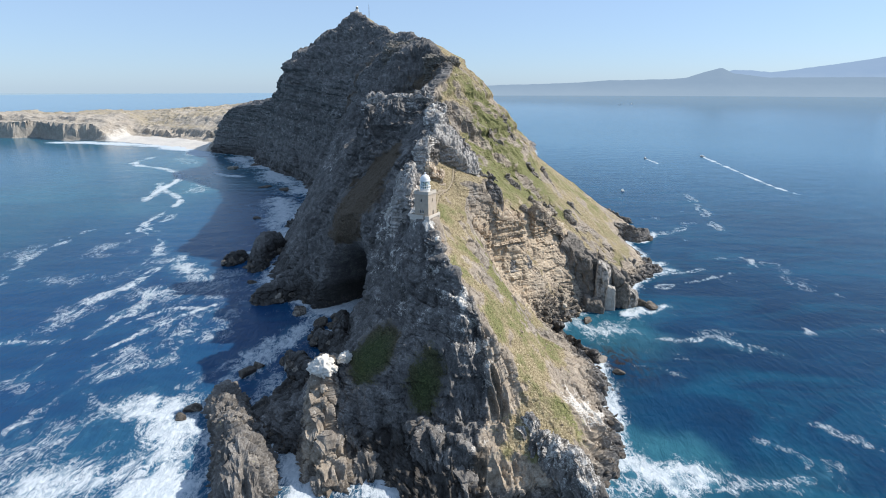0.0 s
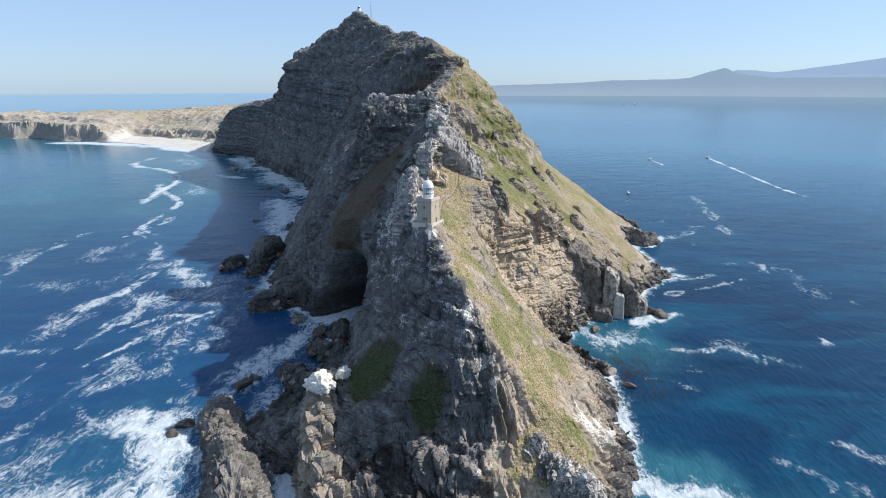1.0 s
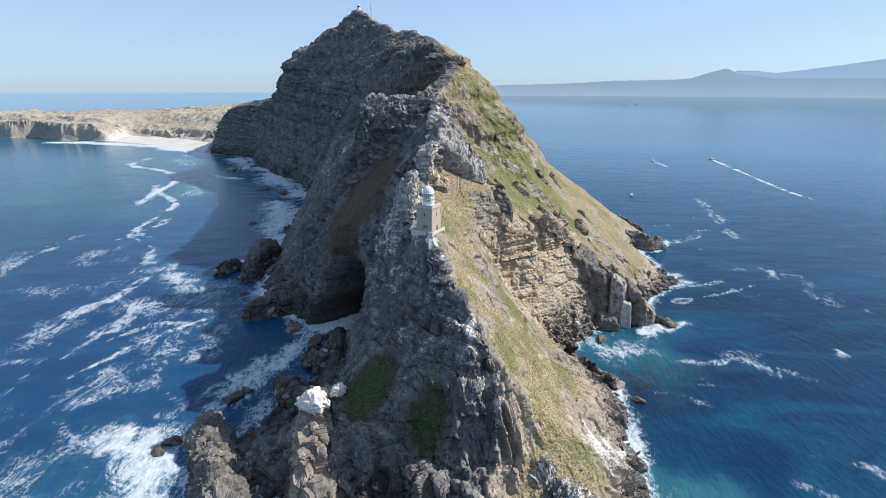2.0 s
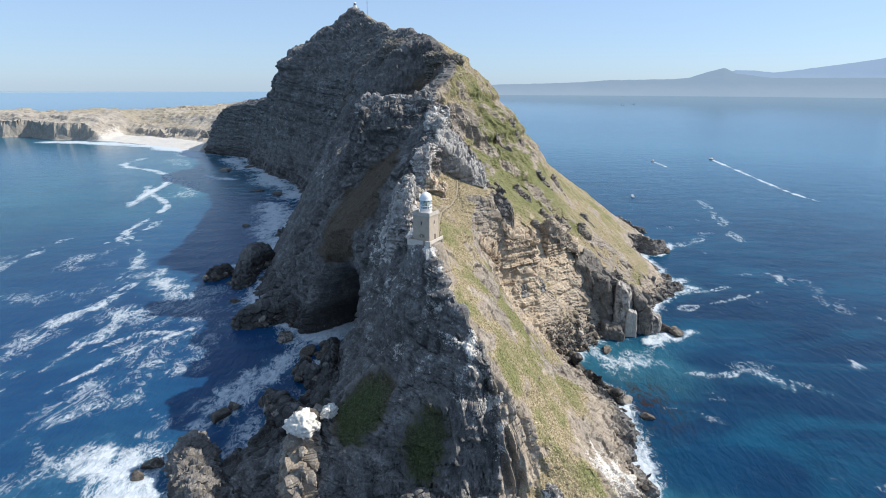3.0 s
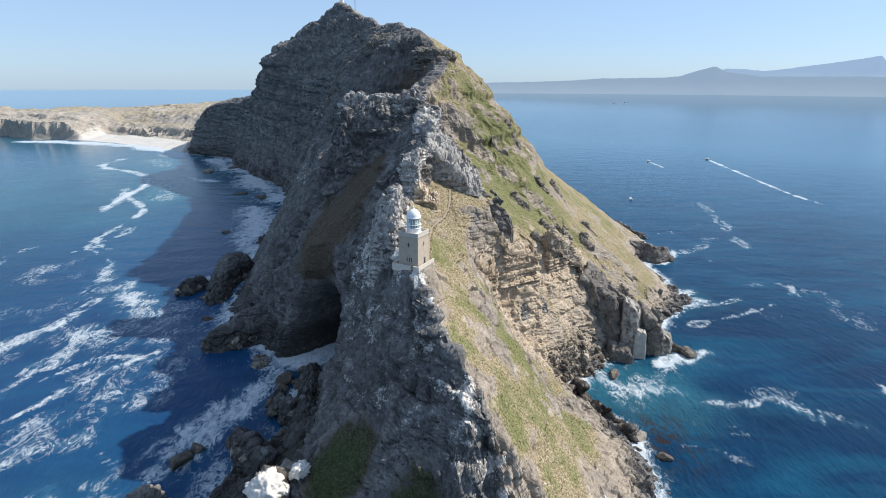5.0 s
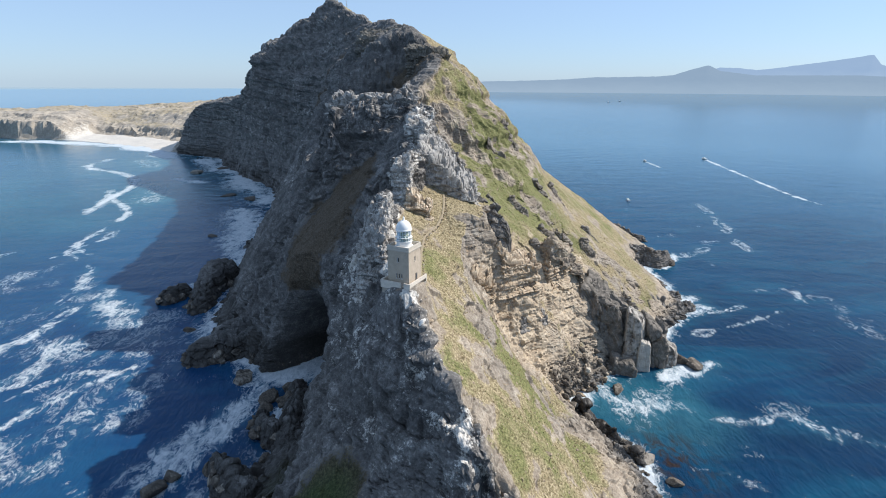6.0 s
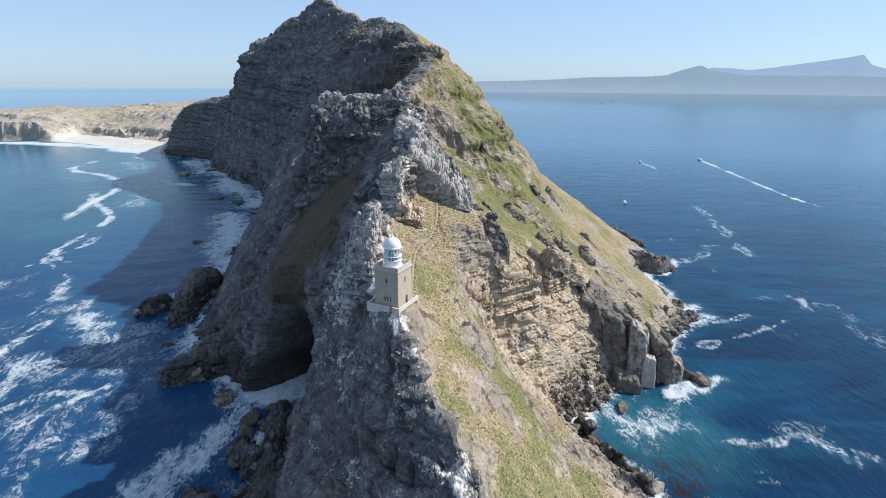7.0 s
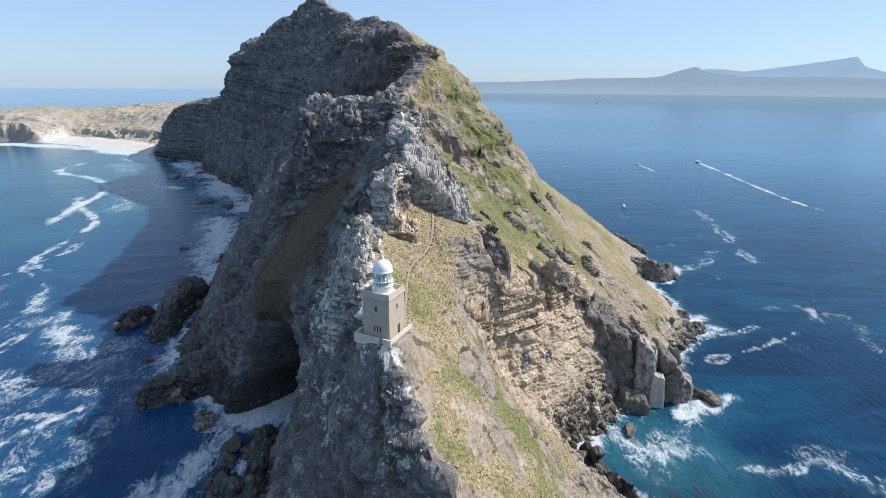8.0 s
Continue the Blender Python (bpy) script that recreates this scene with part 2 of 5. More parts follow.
def jointed(q, thick, wide, seed, turn=0.5):
    """Beds split by upright joints: each block's own number, its bed's own number, and the metres to the nearest joint and bedding plane."""
    u = q[:, 0] * math.cos(turn) + q[:, 1] * math.sin(turn)
    v = q[:, 1] * math.cos(turn) - q[:, 0] * math.sin(turn)
    w = q[:, 2] / thick
    w = w + 0.3 * smooth_noise(np.stack([w * 0.7, 0 * w, 0 * w], 1), seed + 21)
    bed = np.floor(w).astype(np.int64)
    none = 0 * bed
    a = u / (wide * (0.7 + 0.8 * hashed(bed, none, none, seed + 22))) + 9 * hashed(bed, none, none, seed + 23)
    b = v / wide + 9 * hashed(bed, none, none, seed + 24)
    ia, ib = np.floor(a).astype(np.int64), np.floor(b).astype(np.int64)
    fa, fb, fw = a - ia, b - ib, w - bed
    joint = np.minimum(np.minimum(fa, 1 - fa), np.minimum(fb, 1 - fb)) * wide
    plane = np.minimum(fw, 1 - fw) * thick
    lean = (fa - 0.5) * (hashed(ia, ib, bed, seed + 26) - 0.5) + (fw - 0.5) * (hashed(ia, ib, bed, seed + 27) - 0.65)
    return hashed(ia, ib, bed, seed + 25) - 0.5 + lean, hashed(bed, none + 3, none, seed) - 0.5, joint, plane


def rocky(p, size=1.0, seed=0, ribs=1.0, beds=1.1):
    """How far bare rock stands out at rows of points: ribs and gullies, beds, joint blocks and cracks."""
    warp = np.stack([fractal(p / 9 + 5, 3, seed + 11), fractal(p / 9 + 31, 3, seed + 12), fractal(p / 9 + 57, 3, seed + 13)], 1)
    q = p + warp * np.array([1.9, 1.9, 1.3])
    q[:, 2] += 0.08 * q[:, 0]
    q[:, :2] += 0.45 * np.stack([smooth_noise(p / 2.6 + 3, seed + 14), smooth_noise(p / 2.6 + 8, seed + 15)], 1)
    out = 1.6 * fractal(q / 21, 3, seed + 1)
    down = 1 - 2 * np.abs(fractal(q / np.array([13, 13, 60]), 3, seed + 2))
    out += ribs * (2.6 * down - 1.3)
    thin = 1 - 2 * np.abs(fractal(q / np.array([4.5, 4.5, 16]), 3, seed + 6))
    out += 0.6 * ribs * thin
    f1, f2, own, tilt = cells(q / np.array([8, 8, 6.0]), seed + 13)
    out += 1.6 * (own - 0.5) + 2.4 * tilt - 0.6 * np.exp(-(f2 - f1) / 0.06)
    for thick, wide, high, crack, turn in ((3.4, 5.6, 1.5, 0.6, 0.5), (1.35, 2.3, 0.85, 0.4, 0.75)):
        own, ledge, joint, plane = jointed(q + 0.35 * wide * warp[:, ::-1], thick, wide, seed + int(10 * wide), turn)
        out += high * own + (0.35 + 0.5 * beds) * high * ledge - crack * (np.exp(-joint / (0.07 * wide)) + beds * np.exp(-plane / (0.10 * thick)))
    out += 0.18 * fractal(p / 0.9, 2, seed + 8)
    return out * size


# ---- the headland: cross sections from the western shore over the crest to the eastern shore ----
SECTIONS = []


def section(y, west, low_w, high_w, crest, high_e, low_e, east):
    """At y: the x of both shores, and x, z of the knots between them."""
    SECTIONS.append((y, [(west - 30, -12), (west, -0.5), low_w, high_w, crest, high_e, low_e, (east, -0.5), (east + 30, -12)]))


section(-74, -6, (0, -6), (4, -5), (10, -5), (18, -5), (26, -6), 36)
section(-62, -8, (-2, 2), (4, 4), (12, 5), (30, 6), (44, 6), 55)
section(-54, -16, (-8, 5), (2, 11), (14, 14), (30, 13), (45, 12), 59)
section(-48, -30, (-15, 8), (3, 15), (18, 18), (31, 18), (46, 14), 63)
section(-44, -40, (-18, 10), (4, 20), (19, 25), (31, 21), (46, 15), 65)
section(-39, -50, (-22, 18), (4, 40), (17.5, 49), (30, 29), (46, 17), 67)
section(-30, -64, (-36, 20), (-8, 38), (12, 56.5), (30, 32), (50, 14), 71)
section(-20, -70, (-40, 17), (-10, 42), (6, 64), (30, 38), (54, 10), 73)
section(-4, -64, (-35, 11), (-11, 58), (0.5, 72.5), (25, 45), (50, 15), 75)
section(8, -60, (-34, 9), (-12, 59), (0.5, 73.0), (24, 48), (50, 16), 77)
section(25, -46, (-31, 14), (-15, 61), (-4, 76.5), (22, 55), (50, 12), 77)
section(42, -42, (-31, 20), (-16, 66), (-6, 79), (18, 66), (34, 32), 66)
section(51, -42, (-31, 20), (-18, 64), (-4, 80), (20, 70), (35, 36), 64)
section(60, -44, (-35, 14), (-23, 58), (-2, 81), (28, 75), (43, 50), 72)
section(72, -50, (-44, 13), (-32, 58), (0, 83), (28, 76), (56, 34), 84)
section(79, -58, (-51, 16), (-38, 57), (1, 87), (26, 76.5), (60, 42), 91)
section(84, -64, (-57, 20), (-45.5, 54), (2, 97), (20, 81), (63, 47), 96)
section(93, -69, (-61, 22), (-48.5, 53), (4, 101), (19, 82), (67, 50), 110)
section(104, -80, (-68, 22), (-50, 54), (6, 107), (20, 84), (73, 48), 124)
section(118, -98, (-72, 24), (-52, 55), (7, 109), (24, 89), (84, 40), 136)
section(127, -98, (-64, 48), (-30, 90), (6, 110), (26, 92), (88, 40), 146)
section(132, -100, (-60, 54), (-28, 113), (4, 116.5), (14, 112), (88, 44), 150)
section(150, -103, (-50, 80), (-9, 103), (13, 125), (28, 108), (93, 46), 158)
section(175, -107, (-50, 84), (-7, 106), (18, 134), (40, 113), (97, 48), 162)
section(200, -111, (-52, 88), (-11, 114), (13, 141), (38, 119), (98, 52), 160)
section(210, -114, (-54, 96), (-15, 142), (6, 148), (34, 131), (94, 60), 162)
section(240, -116, (-60, 98), (-32, 144), (-3, 156), (28, 140), (92, 66), 184)
section(320, -124, (-85, 60), (-58, 128), (-12, 164), (40, 120), (118, 42), 174)
section(420, -133, (-95, 60), (-72, 132), (-27, 174), (40, 125), (118, 42), 172)
section(490, -155, (-130, 60), (-116, 120), (-45, 185), (30, 140), (110, 50), 175)
section(545, -180, (-160, 65), (-150, 135), (-75, 206), (20, 150), (100, 55), 176)
section(570, -205, (-186, 75), (-178, 148), (-88, 214), (10, 160), (100, 55), 178)
section(620, -232, (-209, 100), (-200, 153), (-91, 219), (-20, 180), (110, 60), 180)
section(690, -276, (-246, 60), (-228, 110), (-110, 190), (0, 140), (110, 60), 190)
section(775, -305, (-292, 55), (-280, 90), (-160, 130), (0, 130), (100, 60), 205)
section(850, -410, (-385, 60), (-358, 83), (-250, 105), (-50, 120), (100, 60), 220)
section(950, -430, (-410, 50), (-380, 80), (-250, 108), (-50, 120), (150, 50), 240)
section(1200, -380, (-360, 40), (-340, 80), (-150, 110), (0, 110), (180, 40), 250)

COUNTS = (12, 80, 110, 90, 100, 105, 75, 12)


def row_places():
    """Rows along y, closer where the sections change fast, wider with distance."""
    y = np.arange(-74, 1200.01, 0.1)
    ys = [s[0] for s in SECTIONS]
    pace = np.ones(len(y))
    for k in range(2, 7):
        for a in range(2):
            pace = np.maximum(pace, 0.75 * np.abs(np.gradient(np.interp(y, ys, [s[1][k][a] for s in SECTIONS]), y)))
    pace = np.convolve(np.pad(np.minimum(pace, 5), 10, mode="edge"), np.ones(21) / 21, "valid")
    gap = np.interp(y, [-74, 110, 180, 300, 600, 1200], [0.52, 0.58, 0.95, 1.7, 3.0, 9.0])
    run = np.cumsum(pace / gap) * 0.1
    return np.interp(np.arange(0, run[-1], 1.0), run, y)


ROWS_Y = row_places()


def headland_base():
    ys = [s[0] for s in SECTIONS]
    fine_y = np.arange(-74, 1201, 0.5)
    kernel = np.exp(-0.5 * (np.arange(-8, 9) / 3.2) ** 2)
    kernel /= kernel.sum()
    knots = np.zeros((len(ROWS_Y), 9, 2))
    for k in range(9):
        for a in range(2):
            line = np.interp(fine_y, ys, [s[1][k][a] for s in SECTIONS])
            line = np.convolve(np.pad(line, 8, mode="edge"), kernel, "valid")
            knots[:, k, a] = np.interp(ROWS_Y, fine_y, line)
    cols = []
    for k, n in enumerate(COUNTS):
        u = np.arange(n)[None, :, None] / n
        cols.append(knots[:, k:k + 1] * (1 - u) + knots[:, k + 1:k + 2] * u)
    cols.append(knots[:, 8:9])
    xz = np.concatenate(cols, 1)
    soft = xz.copy()
    for _ in range(3):
        soft[:, 1:-1] = (soft[:, :-2] + 2 * soft[:, 1:-1] + soft[:, 2:]) / 4
    y = np.broadcast_to(ROWS_Y[:, None], soft.shape[:2])
    return np.stack([soft[..., 0], y, soft[..., 1]], -1), knots


def headland():
    p, knots = headland_base()
    shape = p.shape[:2]
    flat = p.reshape(-1, 3)
    n = normals_of(p)
    n *= np.sign(n[..., 2:3].mean())
    steep = 1 - n[..., 2].reshape(-1)
    cols = np.arange(shape[1])
    crest_col = sum(COUNTS[:4])
    side = np.broadcast_to((cols - crest_col)[None], shape).reshape(-1)
    crest_x = np.broadcast_to(knots[:, 4, 0][:, None], shape).reshape(-1)
    crest_z = np.broadcast_to(knots[:, 4, 1][:, None], shape).reshape(-1)
    x, y, z = flat.T
    blot = fractal(flat / 26, 4, 71)
    patch = fractal(flat / 8.5, 4, 72)
    # heath lies on the eastern slopes and on ledges, bare rock on cliffs, crest and shore
    east = ramp(side, 2, 14)
    heath = ramp(0.58 - steep + 0.25 * blot + 0.5 * patch, 0.0, 0.40) * ramp(z + 5 * blot, 7, 17)
    ledge = ramp(0.52 - steep + 0.25 * blot, 0.0, 0.3) * ramp(z, 20, 34)
    hollow = np.exp(-(((x + 19) / 9) ** 2 + ((y + 28) / 9) ** 2) ** 2) + np.exp(-(((x + 1) / 8) ** 2 + ((y + 41) / 5) ** 2)) + 0.9 * np.exp(-(((x + 38) / 8) ** 2 + ((y - 6) / 14) ** 2))
    brown = np.exp(-(((x + 33 - 0.25 * (y - 97) + 9 * blot + 5 * patch) / 21) ** 2 + ((y - 96 + 10 * blot - 5 * patch) / 26) ** 2) ** 2) * ramp(z + 8 * blot, 34, 46) * ramp(-8 - x, 0, 6) + np.exp(-(((x + 12) / 32) ** 2 + ((y - 186) / 17) ** 2)) * ramp(z, 104, 116) + 0.7 * np.exp(-(((x + 70) / 30) ** 2 + ((y - 330) / 60) ** 2)) * ramp(z, 40, 60)
    heath = heath * east + (1 - east) * np.clip(0.22 * ledge + 0.85 * np.clip(hollow, 0, 1) + 0.9 * np.clip(brown * (1 + 0.5 * patch), 0, 1), 0, 1)
    heath = np.clip(heath + (0.27 + 0.35 * patch) * ramp(48 - y, 0, 14) * ramp(z + 4 * patch, 7, 14) * ramp(x - crest_x, 5, 11), 0, 1)
    cliff = np.exp(-(((x - 40) / 19) ** 2 + ((y - 56) / 12) ** 2)) + 0.7 * np.exp(-(((x - 64) / 14) ** 2 + ((y - 84) / 13) ** 2)) + 0.6 * np.exp(-(((x - 80) / 10) ** 2 + ((y - 108) / 14) ** 2))
    cliff = cliff * ramp(70 - z + 6 * patch, 0, 10)
    heath *= 1 - 0.9 * np.clip(cliff * (0.95 + 2.0 * patch), 0, 1)
    heath *= 1 - 0.95 * np.exp(-(((x - 55) / 10) ** 2 + ((y + 30) / 17) ** 2))
    heath = np.clip(heath + 0.35 * east * ramp(y, 85, 110) * ramp(z, 30, 50) * ramp(260 - y, 0, 60), 0, 1)
    heath *= 1 - 0.4 * east * ramp(y, 50, 75) * ramp(fractal(flat / np.array([9, 9, 6]), 4, 73), 0.02, 0.22)
    crestness = np.exp(-((x - crest_x + 0.2) / 4.2) ** 2) * ramp(150 - y, 0, 20)
    heath = np.clip(heath * (1 - 0.95 * crestness), 0, 1)
    amount = (1 - 0.82 * heath) * ramp(z, -9, 1.0)
    far = ramp(y, 150, 300)
    out = np.zeros(len(flat))
    a, b = far < 1, far > 0
    out[a] += (rocky(flat[a], 1.0, 3, 1.35 - 0.8 * east[a], 0.6 + 0.1 * east[a]) * (1 - far[a]))
    out[b] += ((rocky(flat[b] / 2.3, 1.9, 5, 1.5, 1.5) - 0.5) * far[b])
    out = amount * out * (0.78 - 0.34 * east * ramp(z, 3, 9) * (1 - 0.85 * np.clip(1.2 * cliff, 0, 1)) - 0.2 * ramp(y, 120, 150)) + heath * (0.35 * fractal(flat / 3.5, 3, 33) + 0.22 * fractal(flat / 0.9, 2, 36))
    # upright fins of rock on the nose
    leaning = flat + np.stack([0.25 * z, -0.4 * z, 0 * z], 1)
    fins = 1 - 2 * np.abs(fractal(leaning / np.array([4.2, 4.2, 24]), 3, 37))
    out += 3.2 * (fins - 0.4) * ramp(-30 - y, 0, 12) * ramp(z, -2, 4) * (1 - heath)
    # broad cliff bands on the high shoulder
    columns = 1 - 2 * np.abs(fractal(flat / np.array([5.5, 5.5, 75.0]), 3, 34))
    high = ramp(y, 112, 135) * ramp(z, 62, 90) * ramp(steep, 0.12, 0.4)
    out += 2.4 * (columns - 0.35) * high
    band = (z + 2.5 * patch + 0.03 * x + 7 * fractal(flat / 55, 3, 35)) / 21 - 0.45
    frac = band - np.floor(band)
    out += (2.6 + 1.6 * blot) * (ramp(frac, 0.0, 0.12) - ramp(frac, 0.45, 1.0) - 0.2) * ramp(y, 112, 135) * ramp(z, 60, 90)
    # a level stand for the tower
    stand = np.exp(-((x / 6.6) ** 2 + ((y - 0.3) / 6.8) ** 2) ** 3)
    out *= 1 - stand
    moved = flat + n.reshape(-1, 3) * out[:, None]
    # a sea cave driven back into the western cliff
    cave = np.exp(-(((x + 43) / 16) ** 2 + ((y - 68) / 17) ** 2 + ((z - 9) / 27) ** 2) ** 1.5)
    moved += cave[:, None] * np.array([20.0, 38.0, -1.0])
    moved[:, 2] = moved[:, 2] * (1 - stand) + 73.55 * stand
    lump = cells(flat / np.array([4.2, 4.2, 3.0]), 77)[2]
    white = np.exp(-((x - crest_x - 1.0) / 3.6) ** 2) * ramp(150 - y, 0, 30) * (0.1 + 0.85 * lump + 0.1 * ramp(10 - y, 0, 15))
    white += 1.25 * np.exp(-(((x - 55) / 11) ** 2 + ((y + 32) / 16) ** 2)) * (0.5 + 0.7 * lump)
    white += 0.6 * np.exp(-(((x + 10) / 11) ** 2 + ((y - 40) / 20) ** 2)) * (0.4 + 0.8 * lump)
    white += 0.62 * ramp(y, 100, 126) * ramp(150 - y, 0, 14) * ramp(-side, -10, 20) * ramp(z, 84, 104)
    white += 0.5 * (0.4 + lump) * ramp(-side, 0, 10) * ramp(z, 25, 40) * ramp(70 - y, 0, 20)
    # far western cliffs paled along the strata: haze put into the rock colour
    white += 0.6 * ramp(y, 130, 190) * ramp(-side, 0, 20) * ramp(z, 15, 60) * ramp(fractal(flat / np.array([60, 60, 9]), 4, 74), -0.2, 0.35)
    ochre = ramp(side, 0, 12) * (0.62 + 0.45 * np.clip(cliff * 1.3, 0, 1)) * ramp(z, 1.5, 6) * (0.8 + 0.5 * blot)
    lush = 0.55 * ramp(50 - y, 0, 20) * east * ramp(patch, -0.3, 0.3) + np.exp(-(((x - 40) / 13) ** 2 + ((y - 22) / 16) ** 2)) + 1.3 * np.exp(-(((x - 40) / 16) ** 2 + ((y - 114) / 22) ** 2)) + 1.9 * np.exp(-(((x - 55) / 22) ** 2 + ((y - 148) / 28) ** 2)) + 0.5 * east * ramp(y, 75, 105) * ramp(blot, -0.35, 0.2) + (0.35 + 0.6 * (1 - east)) * np.clip(hollow, 0, 1) + 0.3 * patch - 1.2 * np.clip(brown, 0, 1) * (1 - east)
    # wet shore zone; up the western cliff and nose it also paints in shade
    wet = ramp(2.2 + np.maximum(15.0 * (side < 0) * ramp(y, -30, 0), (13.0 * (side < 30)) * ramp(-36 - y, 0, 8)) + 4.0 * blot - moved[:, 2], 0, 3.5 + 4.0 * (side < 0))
    q = moved.reshape(p.shape)
    # the darker heath copy covers only the western, shaded flank
    ob = grid_mesh("headland", q, ROCK, {"heath": heath, "white": np.clip(white, 0, 1.2), "ochre": np.clip(ochre, 0, 1), "lush": np.clip(lush, 0, 1), "shade_heath": np.clip(1 - east, 0, 1) * ramp(heath, 0.1, 0.4), "wet": wet}, smooth=False)
    tagged(ob, "steep sandstone headland with heath on its sunny slope and shaded cliffs", "headland", kind="structure")
    return ob, q, heath.reshape(shape), knots


HEADLAND, GROUND, HEATH, KNOTS = headland()


def crag(label, spine, seed, white=0.0, warm=0.25, size=0.8, moss=0.0, shape=1.6, depth=0.0, beds=0.3, name="rock_outcrop", category="rock outcrop", group="", boulders=0, spires=0.0):
    """A ridge of rock along a spine of x, y, top z and half width, down to below the water, or to a depth under its top."""
    sp = np.array(spine, float)
    length = np.r_[0, np.cumsum(np.linalg.norm(np.diff(sp[:, :3], axis=0), axis=1))]
    rows = int(np.clip(length[-1] / 0.4, 30, 150))
    cols = 84
    s = np.linspace(0, length[-1], rows)
    line = np.stack([np.interp(s, length, sp[:, k]) for k in range(4)], 1)
    for _ in range(4):
        line[1:-1] = (line[:-2] + 2 * line[1:-1] + line[2:]) / 4
    notch = np.stack([s / 5.0, 0 * s + seed, 0 * s], 1)
    line[:, 2] += np.minimum(1.6, 0.10 * (line[:, 2].max() + 6)) * fractal(notch, 3, seed + 8)
    line[:, 3] *= 1 + 0.12 * fractal(notch + 9, 3, seed + 9)
    line[:, 2] += spires * 2.6 * fractal(np.stack([s / 2.6, 0 * s + seed, 0 * s], 1), 3, seed + 14)
    ahead = np.gradient(line[:, :2], axis=0)
    ahead /= np.linalg.norm(ahead, axis=1, keepdims=True)
    right = np.stack([ahead[:, 1], -ahead[:, 0]], 1)
    u = np.linspace(-1, 1, cols)
    foot = line[:, 2] - depth if depth else np.full(rows, -5.0)
    ends = np.sqrt(np.clip(np.minimum(s, length[-1] - s) / max(2.0, 0.14 * length[-1]), 0, 1))
    z = foot[:, None] + (line[:, 2] - foot)[:, None] * (1 - np.abs(u)[None] ** shape) * ends[:, None]
    across = u[None] * line[:, 3][:, None] * (0.3 + 0.7 * ends[:, None])
    p = np.stack([line[:, 0][:, None] + right[:, 0][:, None] * across, line[:, 1][:, None] + right[:, 1][:, None] * across, z], -1)
    n = normals_of(p)
    n *= np.sign(n[..., 2:3].mean())
    flat = p.reshape(-1, 3)
    out = rocky(flat * 1.1 + seed * 7.7, size, seed, 0.8, beds)
    if spires:
        lean = flat + np.stack([0.25 * flat[:, 2], -0.5 * flat[:, 2], 0 * flat[:, 2]], 1) + seed
        tall = 1 - 2 * np.abs(fractal(lean / np.array([3.4, 3.4, 19]), 3, seed + 15))
        thin = 1 - 2 * np.abs(fractal(lean / np.array([1.3, 1.3, 7]), 3, seed + 16))
        f1, f2, own, tilt = cells(lean / np.array([2.3, 2.3, 6.0]), seed + 17)
        out = (1 - spires) * out + spires * (4.2 * (tall - 0.35) + 2.1 * thin + 0.3 * (own - 0.5) + 0.6 * tilt - 0.4 * np.exp(-(f2 - f1) / 0.07))
    moved = flat + n.reshape(-1, 3) * out[:, None]
    blot = fractal(flat / 6, 3, seed + 40)
    lump = cells(flat / 3.2, seed + 41)[2]
    rise = np.repeat(line[:, 2] - foot, cols)
    top = ramp((moved[:, 2] - np.repeat(foot, cols)) / np.maximum(rise, 1), 0.5, 0.95)
    values = {"heath": moss * ramp(blot, -0.1, 0.4), "white": white * (0.3 + 0.6 * top + 0.35 * lump), "ochre": warm * (0.6 + 0.6 * blot),
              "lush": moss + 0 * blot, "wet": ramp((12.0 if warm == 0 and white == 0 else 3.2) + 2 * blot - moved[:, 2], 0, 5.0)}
    ob = grid_mesh(name, moved.reshape(p.shape), ROCK, values, smooth=False)
    low = np.flatnonzero((moved[:, 2] > -0.5) & (moved[:, 2] < 4.5))
    r = np.random.default_rng(seed)
    for k in range(boulders if len(low) else 0):
        piece = new("boulder", SHORE_SHAPES[k % len(SHORE_SHAPES)])
        piece.parent = ob
        big = r.uniform(2.0, 6.5)
        piece.matrix_local = Matrix.LocRotScale(Vector(moved[r.choice(low)]), Euler((r.uniform(-0.4, 0.4), r.uniform(-0.4, 0.4), r.uniform(0, 6))), (big, big * 0.9, big * r.uniform(0.8, 1.3)))
    return tagged(ob, label, category, group)


# ---- sea ----
STREAKS = []


def streak(points, width, strength, teal=0.0):
    line = np.array(points, float)
    for _ in range(3):
        cut = np.empty((2 * len(line) - 2, 2))
        cut[0::2], cut[1::2] = 0.75 * line[:-1] + 0.25 * line[1:], 0.25 * line[:-1] + 0.75 * line[1:]
        line = np.concatenate([line[:1], cut, line[-1:]])
    STREAKS.append((line, width, strength, teal))


streak([(-198, 100), (-190, 118), (-185, 140), (-187, 161), (-176, 178)], 5, 0.75, 0.2)
streak([(-178, 178), (-170, 160), (-155, 145), (-142, 135)], 11, 0.66, 0.35)
streak([(-170, 74), (-163, 92), (-169, 114)], 5, 0.7, 0.2)
streak([(-160, 117), (-152, 127), (-140, 135)], 5, 0.6, 0.2)
streak([(-157, 34), (-149, 51), (-140, 70), (-134, 78), (-121, 93)], 3.2, 0.75, 0.1)
streak([(-142, 13), (-131, 25), (-120, 27), (-121, 49), (-122, 58)], 5.5, 0.62, 0.15)
streak([(-170, 52), (-168, 69), (-162, 87)], 5, 0.7, 0.1)
streak([(-155, -25), (-152, -11), (-147, 9), (-131, 22)], 4.5, 0.8, 0.15)
streak([(-142, 4), (-128, -9), (-112, -18)], 4, 0.65, 0.3)
streak([(-211, 50), (-186, 49)], 6, 0.75, 0.2)
